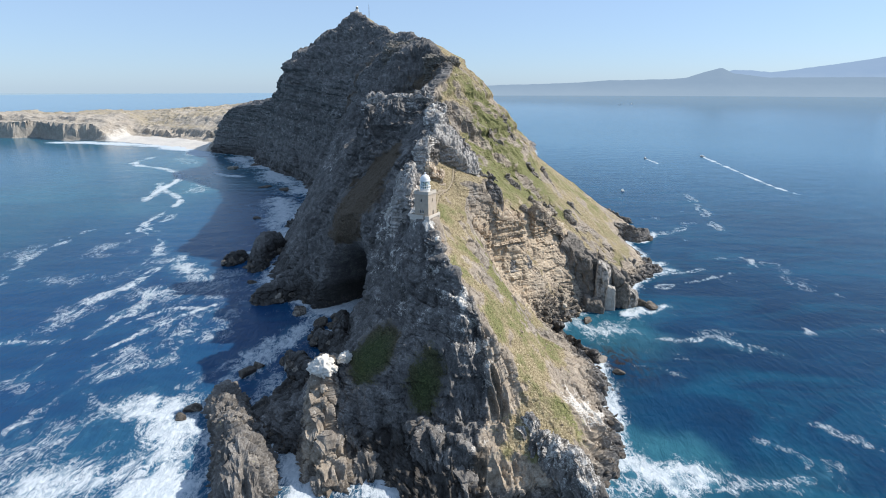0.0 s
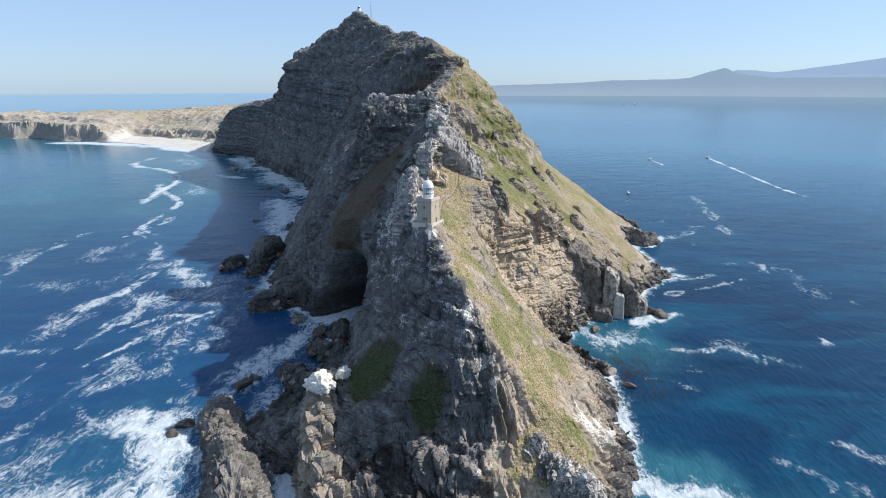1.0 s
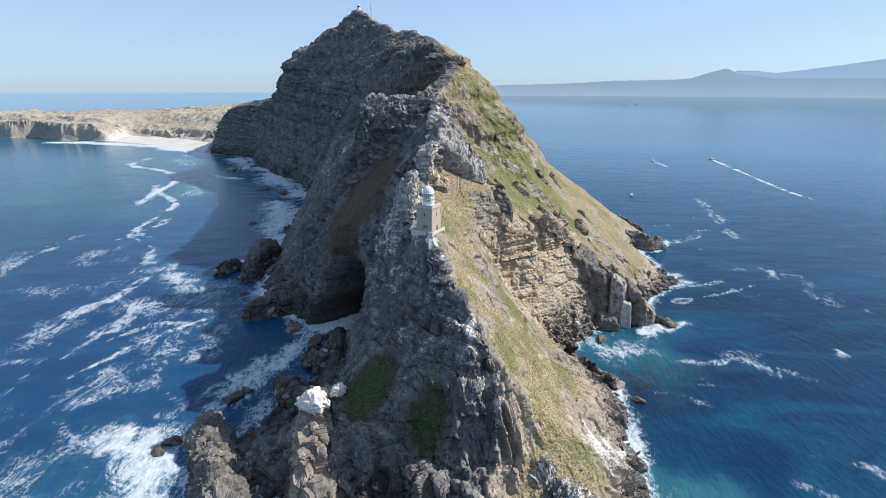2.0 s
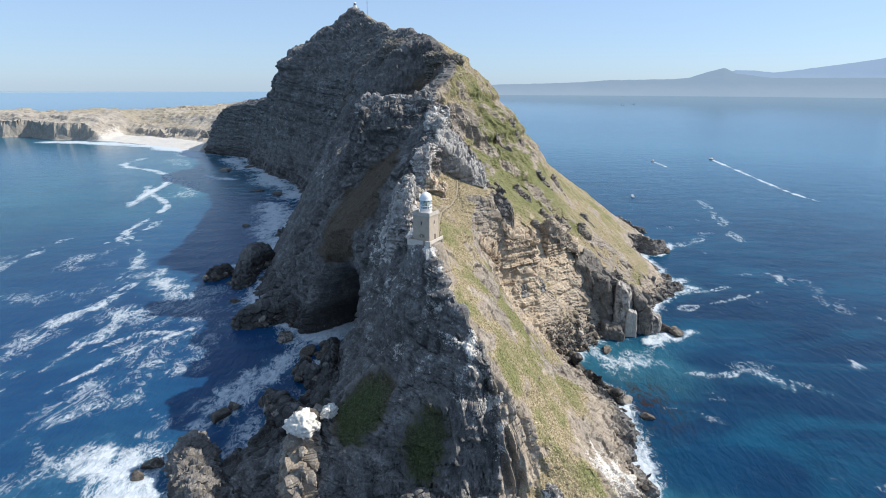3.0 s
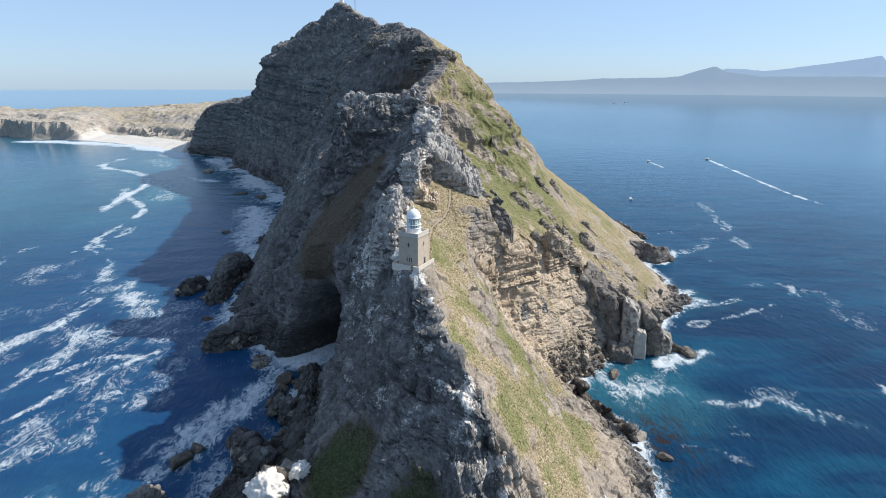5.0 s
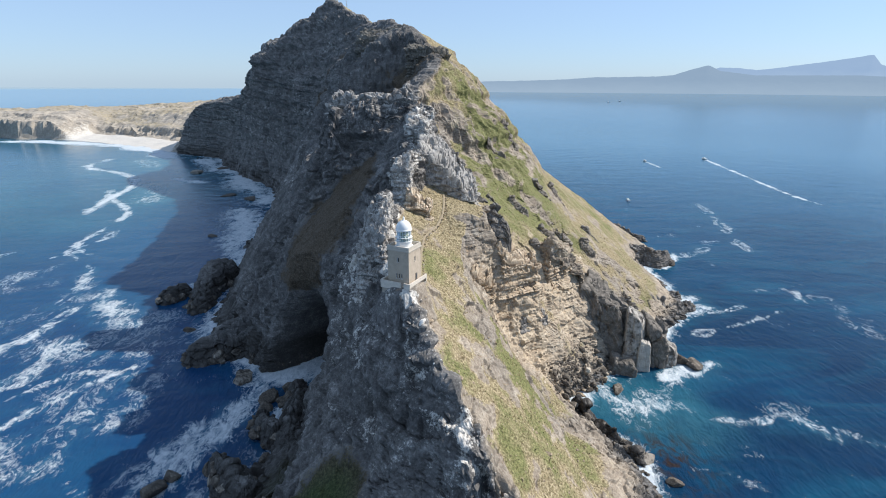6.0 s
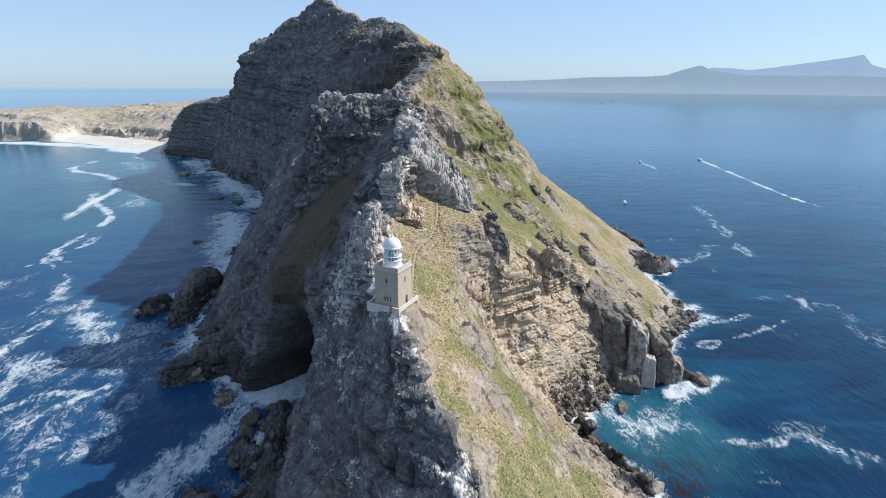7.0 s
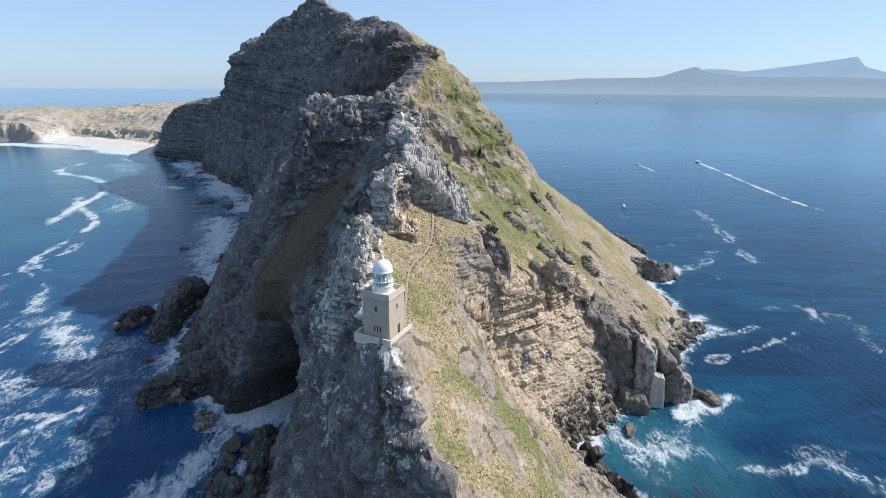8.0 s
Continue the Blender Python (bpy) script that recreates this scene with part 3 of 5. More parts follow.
streak([(-283, 158), (-295, 197), (-292, 247)], 6, 0.55, 0.1)
streak([(-113, -10), (-100, -18), (-92, -30), (-90, -45), (-88, -62)], 13, 1.2, 0.7)
streak([(-125, -52), (-110, -33)], 16, 0.35, 0.7)
streak([(-248, 324), (-241, 296), (-258, 271), (-225, 240), (-211, 224), (-202, 191)], 6, 0.62, 0.4)
streak([(-299, 230), (-293, 262)], 6, 0.5, 0.2)
streak([(-485, 798), (-484, 686), (-399, 640), (-334, 558), (-320, 434), (-307, 388)], 5, 0.85, 0.7)
streak([(-256, 555), (-290, 572), (-308, 593)], 6, 0.9, 0.9)
streak([(-275, 448), (-300, 500), (-307, 536)], 22, 0.42, 1.0)
streak([(-330, 760), (-300, 700), (-250, 640)], 26, 0.8, 0.3)
streak([(-420, 760), (-380, 700), (-330, 640)], 20, 0.4, 1.0)
streak([(-350, 520), (-330, 470), (-270, 400), (-262, 360)], 4, 0.7, 0.8)
streak([(-836, 1071), (-707, 1034), (-562, 977), (-440, 870), (-398, 796)], 17, 1.3, 0.7)
streak([(171, 219), (203, 231), (228, 250)], 5, 0.5, 0.1)
streak([(304, 399), (288, 336), (268, 282), (257, 244)], 7, 0.5, 0.1)
streak([(136, 107), (161, 114), (194, 126), (227, 145), (238, 163)], 3.0, 0.55, 0.05)
streak([(79, 58), (89, 44), (109, 42), (125, 37), (145, 42), (157, 31), (165, 22)], 3.2, 0.55, 0.1)
streak([(196, 53), (195, 44)], 3.5, 0.6)
streak([(130, -25), (144, -30), (149, -39), (157, -47)], 3.0, 0.5)
streak([(115, -39), (127, -47), (124, -54)], 3.0, 0.45)
streak([(134, -52), (129, -64)], 4, 0.42)
streak([(79, -57), (96, -59), (117, -61)], 5, 0.5, 0.4)
streak([(66, -50), (72, -54), (76, -62)], 7, 1.1, 0.8)
streak([(72, -42), (88, -44)], 8, 0.35, 0.9)
streak([(74, 55), (82, 51), (95, 53)], 10, 0.5, 0.6)
streak([(122, 122), (140, 130), (155, 132), (167, 140)], 4, 0.8, 0.3)
streak([(132, 146), (150, 150), (168, 156)], 4, 0.8, 0.3)
streak([(150, 212), (168, 207), (182, 214), (196, 236)], 4, 0.8, 0.3)
streak([(112, 68), (126, 72), (134, 78)], 5, 0.9, 0.6)
streak([(154, 205), (180, 218), (219, 238)], 5, 0.5, 0.1)
streak([(-42, -46), (-40, -56), (-38, -66)], 6, 1.3, 0.2)
streak([(-14, -52), (-10, -60)], 6, 1.2, 0.2)
streak([(496, 731), (459, 557), (434, 440), (433, 394)], 2.3, 1.05)
streak([(386, 718), (380, 652)], 2.4, 0.8)
streak([(1067, 2728), (1157, 2801)], 16, 0.6)
streak([(-84, 22), (-80, 40), (-66, 56)], 8, 0.55)
streak([(-116, 159), (-104, 150), (-112, 110)], 10, 0.5)
streak([(-181, 445), (-140, 330), (-130, 224)], 22, 0.75)
streak([(-230, 600), (-185, 520), (-150, 440)], 24, 0.85, 0.3)
streak([(-264, 356), (-259, 302), (-253, 271), (-231, 261)], 6, 0.68, 0.35)
streak([(-246, 262), (-258, 252), (-268, 236)], 3, 0.55, 0.2)
streak([(-214, 221), (-206, 206), (-202, 192)], 4, 0.7, 0.3)
streak([(-191, 162), (-179, 169), (-168, 160), (-156, 150)], 8, 0.75, 0.5)
streak([(-164, 87), (-163, 101), (-169, 114), (-155, 115), (-148, 127)], 4, 0.68, 0.2)
streak([(-129, 42), (-129, 54), (-122, 58)], 4, 0.62, 0.1)
streak([(-119, 29), (-105, 17), (-97, 12)], 3, 0.6, 0.1)
streak([(-181, 10), (-173, 19), (-179, 52)], 4, 0.55, 0.1)
streak([(-160, 68), (-146, 89), (-130, 89)], 3, 0.62, 0.1)
streak([(-126, -18), (-114, -25), (-104, -22)], 5, 0.7, 0.6)
streak([(-118, -52), (-101, -50), (-85, -46)], 12, 0.9, 0.7)
streak([(-328, 560), (-328, 500), (-326, 450), (-310, 399)], 5, 0.6, 0.5)
streak([(-270, 131), (-288, 170), (-296, 192)], 6, 0.62, 0.2)
streak([(144, 122), (156, 131), (178, 136), (190, 142)], 2.2, 0.6, 0.1)
streak([(231, 167), (236, 159), (227, 138), (221, 129)], 3, 0.5)
streak([(109, 68), (121, 79), (137, 81)], 6, 0.95, 0.6)
streak([(80, 60), (84, 51), (96, 50)], 11, 0.68, 0.8)
streak([(102, 52), (112, 44), (127, 35), (145, 42), (152, 27)], 3.5, 0.6, 0.2)
streak([(66, 41), (70, 19), (73, 1)], 4, 0.95, 0.5)
streak([(89, 15), (102, 14), (110, 5)], 3, 0.5)
streak([(59, -57), (70, -57), (84, -56)], 9, 0.95, 0.8)
streak([(85, -58), (94, -60), (113, -60), (128, -59)], 3.5, 0.6, 0.3)
streak([(-77, 32), (-66, 52), (-59, 68), (-66, 84)], 8, 0.85, 0.1)
streak([(-84, 8), (-77, 22), (-74, 34)], 6, 0.85, 0.1)
streak([(-108, 126), (-100, 118), (-92, 110)], 8, 0.8, 0.1)
streak([(-128, 196), (-122, 224), (-122, 252), (-128, 280)], 11, 0.72, 0.1)
streak([(-46, 62), (-50, 54), (-52, 46)], 5, 0.9, 0.1)
SEA_LIFT_FROM, SEA_LIFT_TO, SEA_LIFT = 1500.0, 4700.0, 74.0


def sea_level(x, y):
    """The far water is raised a little, as the true horizon lies beyond the sheet's edge."""
    r = np.hypot(x, y + 150)
    return SEA_LIFT * np.clip((r - SEA_LIFT_FROM) / (SEA_LIFT_TO - SEA_LIFT_FROM), 0, 1) ** 1.5


def to_line(x, y, pts):
    best = np.full(len(x), 1e9)
    for (ax, ay), (bx, by) in zip(pts[:-1], pts[1:]):
        dx, dy = bx - ax, by - ay
        t = np.clip(((x - ax) * dx + (y - ay) * dy) / (dx * dx + dy * dy), 0, 1)
        best = np.minimum(best, np.hypot(x - ax - t * dx, y - ay - t * dy))
    return best


FAR_COAST = np.array([(-1700, 1420), (-1250, 1230), (-1080, 1195), (-1010, 1165), (-960, 1190), (-905, 1150), (-850, 1105), (-790, 1112), (-700, 1075), (-600, 1010), (-505, 940), (-440, 880), (-400, 850)], float)


def sea():
    def axis(spans):
        return np.concatenate([np.arange(a, b, c) for a, b, c in spans])
    xs = axis([(-4650, -1200, 115), (-1200, -340, 9), (-340, 300, 2.0), (300, 620, 3.2), (620, 4660, 101)])
    ys = axis([(-1500, -180, 110), (-180, -90, 8), (-90, 280, 2.0), (280, 900, 3.6), (900, 1300, 9), (1300, 4660, 84)])
    gx, gy = np.meshgrid(xs, ys)
    x, y = gx.ravel(), gy.ravel()
    foam, teal = np.zeros(len(x)), np.zeros(len(x))
    near = (x > -1200) & (x < 1300) & (y < 2900)
    for pts, width, strength, green in STREAKS:
        strength = strength * (1 + 0.3 * float(np.clip((pts[:, 1].mean() - 120) / 200, 0, 1)) * (pts[0, 0] < 0) + 0.15 * (pts[0, 0] > 100))
        reach = 4.5 * width
        box = near & (x > pts[:, 0].min() - reach) & (x < pts[:, 0].max() + reach) & (y > pts[:, 1].min() - reach) & (y < pts[:, 1].max() + reach)
        d = to_line(x[box], y[box], pts)
        here = np.stack([x[box], y[box], 0 * d], 1)
        afar = float(pts[:, 1].mean() > 340)
        d = np.abs(d + (1 - 0.3 * afar) * width * (1.3 * fractal(here / (2.2 * width + 6), 4, 93) + 0.5 * fractal(here / 5, 3, 94)))
        d = d / (0.45 + 0.9 * np.maximum(0.6 * afar, ramp(fractal(here / (3.5 * width + 10), 3, 95), -0.5, 0.4)))
        foam[box] = np.maximum(foam[box], 0.36 * strength * np.exp(-(d / (0.42 * width)) ** 2) + 0.56 * strength * np.exp(-(d / (1.4 * width)) ** 2) + 0.12 * strength * np.exp(-(d / (3.5 * width)) ** 2))
        teal[box] = np.maximum(teal[box], green * np.exp(-(d / (1.9 * width)) ** 2))
    yk = ROWS_Y
    west, east = np.interp(y, yk, KNOTS[:, 1, 0]), np.interp(y, yk, KNOTS[:, 7, 0])
    slope_w = np.sqrt(1 + np.gradient(KNOTS[:, 1, 0], yk) ** 2)
    slope_e = np.sqrt(1 + np.gradient(KNOTS[:, 7, 0], yk) ** 2)
    off_w = (west - x) / np.interp(y, yk, slope_w)
    off_e = (x - east) / np.interp(y, yk, slope_e)
    belt = (y > -74) & (y < 860)
    wash = np.where(belt & (off_w > -30), 0.9 * np.exp(-np.clip(off_w, 0, None) / 20.0) * (0.95 + 0.7 * fractal(np.stack([x, y, 0 * x], 1) / 30, 3, 96)), 0) + np.where(belt & (off_e > -30), np.exp(-np.clip(off_e, 0, None) / 5.5) * (1.0 + 0.7 * fractal(np.stack([x, y, 0 * x], 1) / 18, 3, 99)), 0)
    foam = np.maximum(foam, wash)
    teal = np.maximum(teal, np.where(belt & (off_e > -30), 0.22 * np.exp(-np.clip(off_e, 0, None) / 8.0), 0))
    shallow = np.exp(-(to_line(x, y, FAR_COAST) / 130) ** 2)
    teal = np.maximum(teal, 0.55 * shallow * (x < -380))
    wander = np.stack([fractal(np.stack([x, y, 0 * x + k], 1) / 110, 4, 88) for k in (0.0, 900.0)], 1) * 90
    wx, wy = x + wander[:, 0], y + wander[:, 1]
    teal = np.maximum(teal, 0.75 * ramp(-90 - wx, 0, 110) * ramp(wx, -760, -420) * ramp(wy, 90, 420) * ramp(1000 - wy, 0, 200) * (0.7 + 0.6 * fractal(np.stack([x, y, 0 * x], 1) / 70, 3, 89)))
    rough = ramp(-60 - x, 0, 40) * ramp(330 - y, 0, 120) * ramp(x, -420, -250)
    foam = np.maximum(foam, near * rough * (0.31 + 0.5 * fractal(np.stack([x, y, 0 * x], 1) / 28, 4, 97)))
    quiet = ramp(x, 60, 90) * ramp(420 - y, 0, 120) * ramp(330 - x, 0, 90)
    foam = np.maximum(foam, near * quiet * (0.13 + 0.62 * fractal(np.stack([x, y, 0 * x], 1) / 24, 4, 98)))
    z = sea_level(x, y)
    q = np.stack([x, y, 0 * x], 1)
    z = z + near * (0.22 * fractal(q / np.array([26, 11, 1]), 3, 91) + 0.5 * np.clip(foam - 0.35, 0, 1) * (0.6 + smooth_noise(q / 3.0, 92)))
    p = np.stack([x, y, z], 1).reshape(*gx.shape, 3)
    ob = grid_mesh("sea", p, SEA, {"foam": np.clip(foam, 0, 1.25), "west_blue": 0.42 * ramp(-30 - x, 0, 50) * ramp(560 - y, 0, 300) * ramp(x, -420, -180), "afar": ramp(np.hypot(x, y + 150), 1400, 4000), "teal": teal, "kelp": 1.2 * np.exp(-((x - 88) / 13) ** 2 - ((y - 20) / 17) ** 2), "calm_haze": ramp(np.hypot(x, y + 150), 200, 1300)})
    return tagged(ob, "deep blue ocean with white foam streaks and turquoise surf", "sea", kind="structure")


sea()


# ---- the far western coast with its beach ----
def far_coast():
    xs, ys = np.arange(-1700, -330, 4.0), np.arange(840, 1700, 4.0)
    gx, gy = np.meshgrid(xs, ys)
    x, y = gx.ravel(), gy.ravel()
    shore = np.interp(x, FAR_COAST[:, 0], FAR_COAST[:, 1])
    q = np.stack([x, y, 0 * x], 1)
    d = (y - shore) * 0.86 + 14 * fractal(q / 70, 3, 51)
    sandy = ramp(x, -790, -720) * ramp(-400 - x, 0, 40)
    cliff_top = 52 + 5 * fractal(q / 160, 3, 52)
    bare = cliff_top * (0.75 * ramp(d, 0, 12) + 0.25 * ramp(d, 30, 60))
    beach = 5 * ramp(d, 0, 80) + (cliff_top - 5) * (0.5 * ramp(d, 85, 135) + 0.5 * ramp(d, 140, 230))
    z = bare * (1 - sandy) + beach * sandy
    z += 22 * ramp(d, 230, 700) * ramp(x, -900, -450) + 4 * ramp(d, 100, 400)
    z += ramp(d, 4, 40) * (2.6 * fractal(q / 34, 4, 53))
    behind = np.interp(x, [-1700, -1000, -760, -600, -400], [260, 320, 480, 640, 900])
    z = z * ramp(behind + 60 * fractal(q / 120, 3, 54) - d, 0, 90) - 6 * ramp(d - behind, 0, 60)
    z = np.where(d < 0, np.maximum(-8, d * 0.4), z)
    p = np.stack([x, y, z], 1)
    g = p.reshape(*gx.shape, 3)
    n = normals_of(g)
    n *= np.sign(n[..., 2:3].mean())
    steep = 1 - np.abs(n[..., 2].reshape(-1))
    rock = rocky(p / 3.2, 3.4, 61, 1.1, 2.0) * ramp(d, 2, 20) * (1 - sandy * ramp(95 - d, 0, 20)) * (0.3 + ramp(steep, 0.1, 0.4))
    p = p + n.reshape(-1, 3) * rock[:, None]
    sand = sandy * ramp(98 - d, 0, 25)
    heath = 0.75 * ramp(0.30 - steep + 0.25 * fractal(q / 40, 3, 56), 0, 0.3) * ramp(d, 60, 140)
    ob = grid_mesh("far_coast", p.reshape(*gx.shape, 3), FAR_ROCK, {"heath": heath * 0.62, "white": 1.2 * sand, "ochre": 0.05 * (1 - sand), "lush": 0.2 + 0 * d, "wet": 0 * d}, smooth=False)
    tagged(ob, "pale cliffs with a white sand beach and scrub plateau", "coast", kind="structure")


far_coast()


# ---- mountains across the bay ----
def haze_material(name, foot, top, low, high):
    """A far range with haze painted as its glow, paler towards the water's mist."""
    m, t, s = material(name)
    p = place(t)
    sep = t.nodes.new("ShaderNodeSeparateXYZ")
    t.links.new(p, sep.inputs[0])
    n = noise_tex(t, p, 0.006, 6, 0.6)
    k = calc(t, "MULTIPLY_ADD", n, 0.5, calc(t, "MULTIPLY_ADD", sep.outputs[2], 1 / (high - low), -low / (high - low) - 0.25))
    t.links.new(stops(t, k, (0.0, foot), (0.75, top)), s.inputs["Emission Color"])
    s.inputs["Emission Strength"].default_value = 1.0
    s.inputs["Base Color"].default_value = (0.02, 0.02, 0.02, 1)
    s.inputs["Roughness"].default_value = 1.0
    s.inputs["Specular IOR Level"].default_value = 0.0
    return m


def mountains(name, label, distance, crest, mat, seed, depth=260):
    """A far range along bearings: degrees to the right of the y axis and height in metres over the water there."""
    a = np.radians(np.linspace(crest[0][0], crest[-1][0], 420))
    h = np.interp(np.degrees(a), [c[0] for c in crest], [c[1] for c in crest])
    for _ in range(2):
        h[1:-1] = (h[:-2] + 2 * h[1:-1] + h[2:]) / 4
    v = np.linspace(0, 1, 34)
    rows = []
    for k in v:
        r = distance + depth * k
        x, y = r * np.sin(a), -150 + r * np.cos(a)
        q = np.stack([x / 120, y / 120, 0 * x + k * 3], 1)
        up = h * (k ** 0.75) * (1 + 0.22 * (1 - k) * fractal(q, 4, seed)) + 3.0 * fractal(q * 3, 3, seed + 1) * k
        rows.append(np.stack([x, y, sea_level(x, y) - 6 + up], 1))
    ob = grid_mesh(name, np.array(rows), mat)
    return tagged(ob, label, "mountains", kind="structure")


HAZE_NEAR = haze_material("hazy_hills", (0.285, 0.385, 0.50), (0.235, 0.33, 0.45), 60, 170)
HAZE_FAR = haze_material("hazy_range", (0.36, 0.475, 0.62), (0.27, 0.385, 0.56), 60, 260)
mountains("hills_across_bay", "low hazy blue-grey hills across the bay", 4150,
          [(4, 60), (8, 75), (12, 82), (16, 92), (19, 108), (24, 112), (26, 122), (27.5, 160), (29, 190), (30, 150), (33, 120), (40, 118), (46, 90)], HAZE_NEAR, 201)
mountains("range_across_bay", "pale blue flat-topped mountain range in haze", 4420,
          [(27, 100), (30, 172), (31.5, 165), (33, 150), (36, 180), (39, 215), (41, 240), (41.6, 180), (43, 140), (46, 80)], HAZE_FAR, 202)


def part(name, bm, mat, parent, label=""):
    """Links a bmesh as one mesh object under a thing or a part."""
    me = bpy.data.meshes.new(name)
    bm.to_mesh(me)
    bm.free()
    me.materials.append(mat)
    ob = new(name, me)
    ob.parent = parent
    if label:
        ob["label"] = label
    return ob


def stone_mesh(name, seed, mat, detail=2, rough=0.35, flat=0.7, knobs=0.0, cuts=7):
    """A broken, edged boulder of about one metre."""
    bm = bmesh.new()
    bmesh.ops.create_icosphere(bm, subdivisions=detail, radius=0.5)
    co = np.array([v.co[:] for v in bm.verts])
    r = random.Random(seed)
    out = 1.05 + rough * fractal(co * 2.1 + seed * 3.1, 3, seed)
    for _ in range(cuts):
        way = Vector((r.uniform(-1, 1), r.uniform(-1, 1), r.uniform(-0.6, 1))).normalized()
        reach = co @ np.array(way) * out
        cut = r.uniform(0.26, 0.38)
        out = np.where(reach > cut, out * cut / np.maximum(reach, 1e-6), out)
    if knobs:
        out = out * (1 + knobs * fractal(co * 9 + seed, 3, seed + 1))
    co = co * out[:, None] * np.array([1.15, 0.9, flat])
    for v, c in zip(bm.verts, co):
        v.co = c
    me = bpy.data.meshes.new(name)
    bm.to_mesh(me)
    bm.free()
    me.materials.append(mat)
    return me


def stone_material(name, dark, mid, light, pale):
    m, t, s = material(name)
    info = t.nodes.new("ShaderNodeObjectInfo")
    p = place(t)
    fine = noise_tex(t, p, 2.2, 7, 0.7)
    medium = noise_tex(t, p, 0.5, 5, 0.6)
    col = stops(t, calc(t, "MULTIPLY_ADD", fine, 0.6, calc(t, "MULTIPLY", medium, 0.4)), (0.36, dark), (0.5, mid), (0.64, light))
    cap = calc(t, "MULTIPLY_ADD", info.outputs["Random"], 0.9, calc(t, "MULTIPLY_ADD", medium, 1.2, -1.3))
    col = blend(t, calc(t, "MULTIPLY", cap, 4.0, clamp=True), col, pale)
    t.links.new(col, s.inputs["Base Color"])
    s.inputs["Roughness"].default_value = 0.9
    s.inputs["Specular IOR Level"].default_value = 0.25
    relief(t, s, calc(t, "MULTIPLY_ADD", fine, 0.6, medium), 0.8, 0.25)
    return m


CREST_STONE = stone_material("crest_stone", (0.14, 0.12, 0.10), (0.30, 0.27, 0.235), (0.48, 0.45, 0.40), (0.74, 0.71, 0.65))
SHORE_STONE = stone_material("shore_stone", (0.035, 0.03, 0.026), (0.10, 0.085, 0.07), (0.22, 0.19, 0.155), (0.34, 0.30, 0.25))
SLOPE_STONE = stone_material("slope_stone", (0.13, 0.10, 0.07), (0.30, 0.235, 0.165), (0.47, 0.39, 0.29), (0.62, 0.55, 0.45))
CREST_SHAPES = [stone_mesh("stone", 400 + k, CREST_STONE, 2, 0.2, 0.7, 0.0, 12) for k in range(9)]
SHORE_SHAPES = [stone_mesh("stone", 430 + k, SHORE_STONE, 2, 0.25, 0.7, 0.0, 10) for k in range(9)]
SLOPE_SHAPES = [stone_mesh("stone", 460 + k, SLOPE_STONE) for k in range(9)]
GFLAT = GROUND.reshape(-1, 3)
GNORM = normals_of(GROUND)
GNORM *= np.sign(GNORM[..., 2:3].mean())
GNORM = GNORM.reshape(-1, 3)
GHEATH = HEATH.reshape(-1)
CREST_X = np.interp(GFLAT[:, 1], ROWS_Y, KNOTS[:, 4, 0])
RNG = np.random.default_rng(5)
CELL = np.linalg.norm(np.cross(np.gradient(GROUND, axis=0), np.gradient(GROUND, axis=1)), axis=2).reshape(-1)


def pick(weight, count):
    """Places on the headland, by a weight for each point of it."""
    w = np.clip(weight, 0, None) * CELL
    return RNG.choice(len(GFLAT), size=count, replace=False, p=w / w.sum())


def set_stones(shapes, where, low, high, sink=0.3):
    for k, i in enumerate(where):
        size = low + (high - low) * RNG.random() ** 2.2
        ob = new("stone", shapes[k % len(shapes)])
        ob.parent = HEADLAND
        at = Vector(GFLAT[i]) - Vector(GNORM[i]) * (sink * size * 0.5)
        ob.matrix_local = Matrix.LocRotScale(at, Euler((RNG.uniform(-0.5, 0.5), RNG.uniform(-0.5, 0.5), RNG.uniform(0, 6.3))), (size, size * RNG.uniform(0.7, 1.1), size * RNG.uniform(0.7, 1.3)))


def joined_stones(name, label, shapes, where, low, high, mat):
    """Stones too many to lift singly, in one mesh."""
    verts, faces, start = [], [], 0
    shape = [(np.array([v.co[:] for v in m.vertices]), np.array([p.vertices[:] for p in m.polygons])) for m in shapes]
    for k, i in enumerate(where):
        co, tri = shape[k % len(shape)]
        size = low + (high - low) * RNG.random() ** 2.4
        turn = np.array(Euler((RNG.uniform(-0.6, 0.6), RNG.uniform(-0.6, 0.6), RNG.uniform(0, 6.3))).to_matrix())
        c = (co * np.array([1, RNG.uniform(0.7, 1.1), RNG.uniform(0.7, 1.3)]) * size) @ turn.T + GFLAT[i] - GNORM[i] * 0.12 * size
        verts.append(c)
        faces.append(tri + start)
        start += len(c)
    ob = mesh_object(name, np.concatenate(verts).tolist(), np.concatenate(faces).tolist(), mat, smooth=False)
    return tagged(ob, label, "stones", kind="stuff")


# ---- crags, stacks and shore rocks ----
crag("dark jagged sea stack with wet ledges in the surf", [(-83, 0, 2, 4), (-80, -6, 6.5, 6), (-79, -12, 7.5, 8), (-72, -24, 6, 9), (-66, -36, 9, 10), (-60, -48, 12.5, 11), (-57, -57, 13.5, 11), (-53, -68, 10, 10)], 301, white=0.2, warm=0.2, moss=0.3, boulders=10, spires=0.7, name="rock_islet", category="rock islet")
crag("pale sunlit rock spur whitened by bird droppings", [(-31, -16, 24, 7), (-34, -24, 27, 7), (-36.3, -31, 28, 7), (-35.5, -37, 22, 7.5), (-34.5, -44, 15.5, 8), (-31, -52, 8, 8), (-29, -60, 3, 6)], 302, white=0.4, warm=0.6, boulders=8, shape=1.3, size=1.0, beds=0.1, spires=0.9)
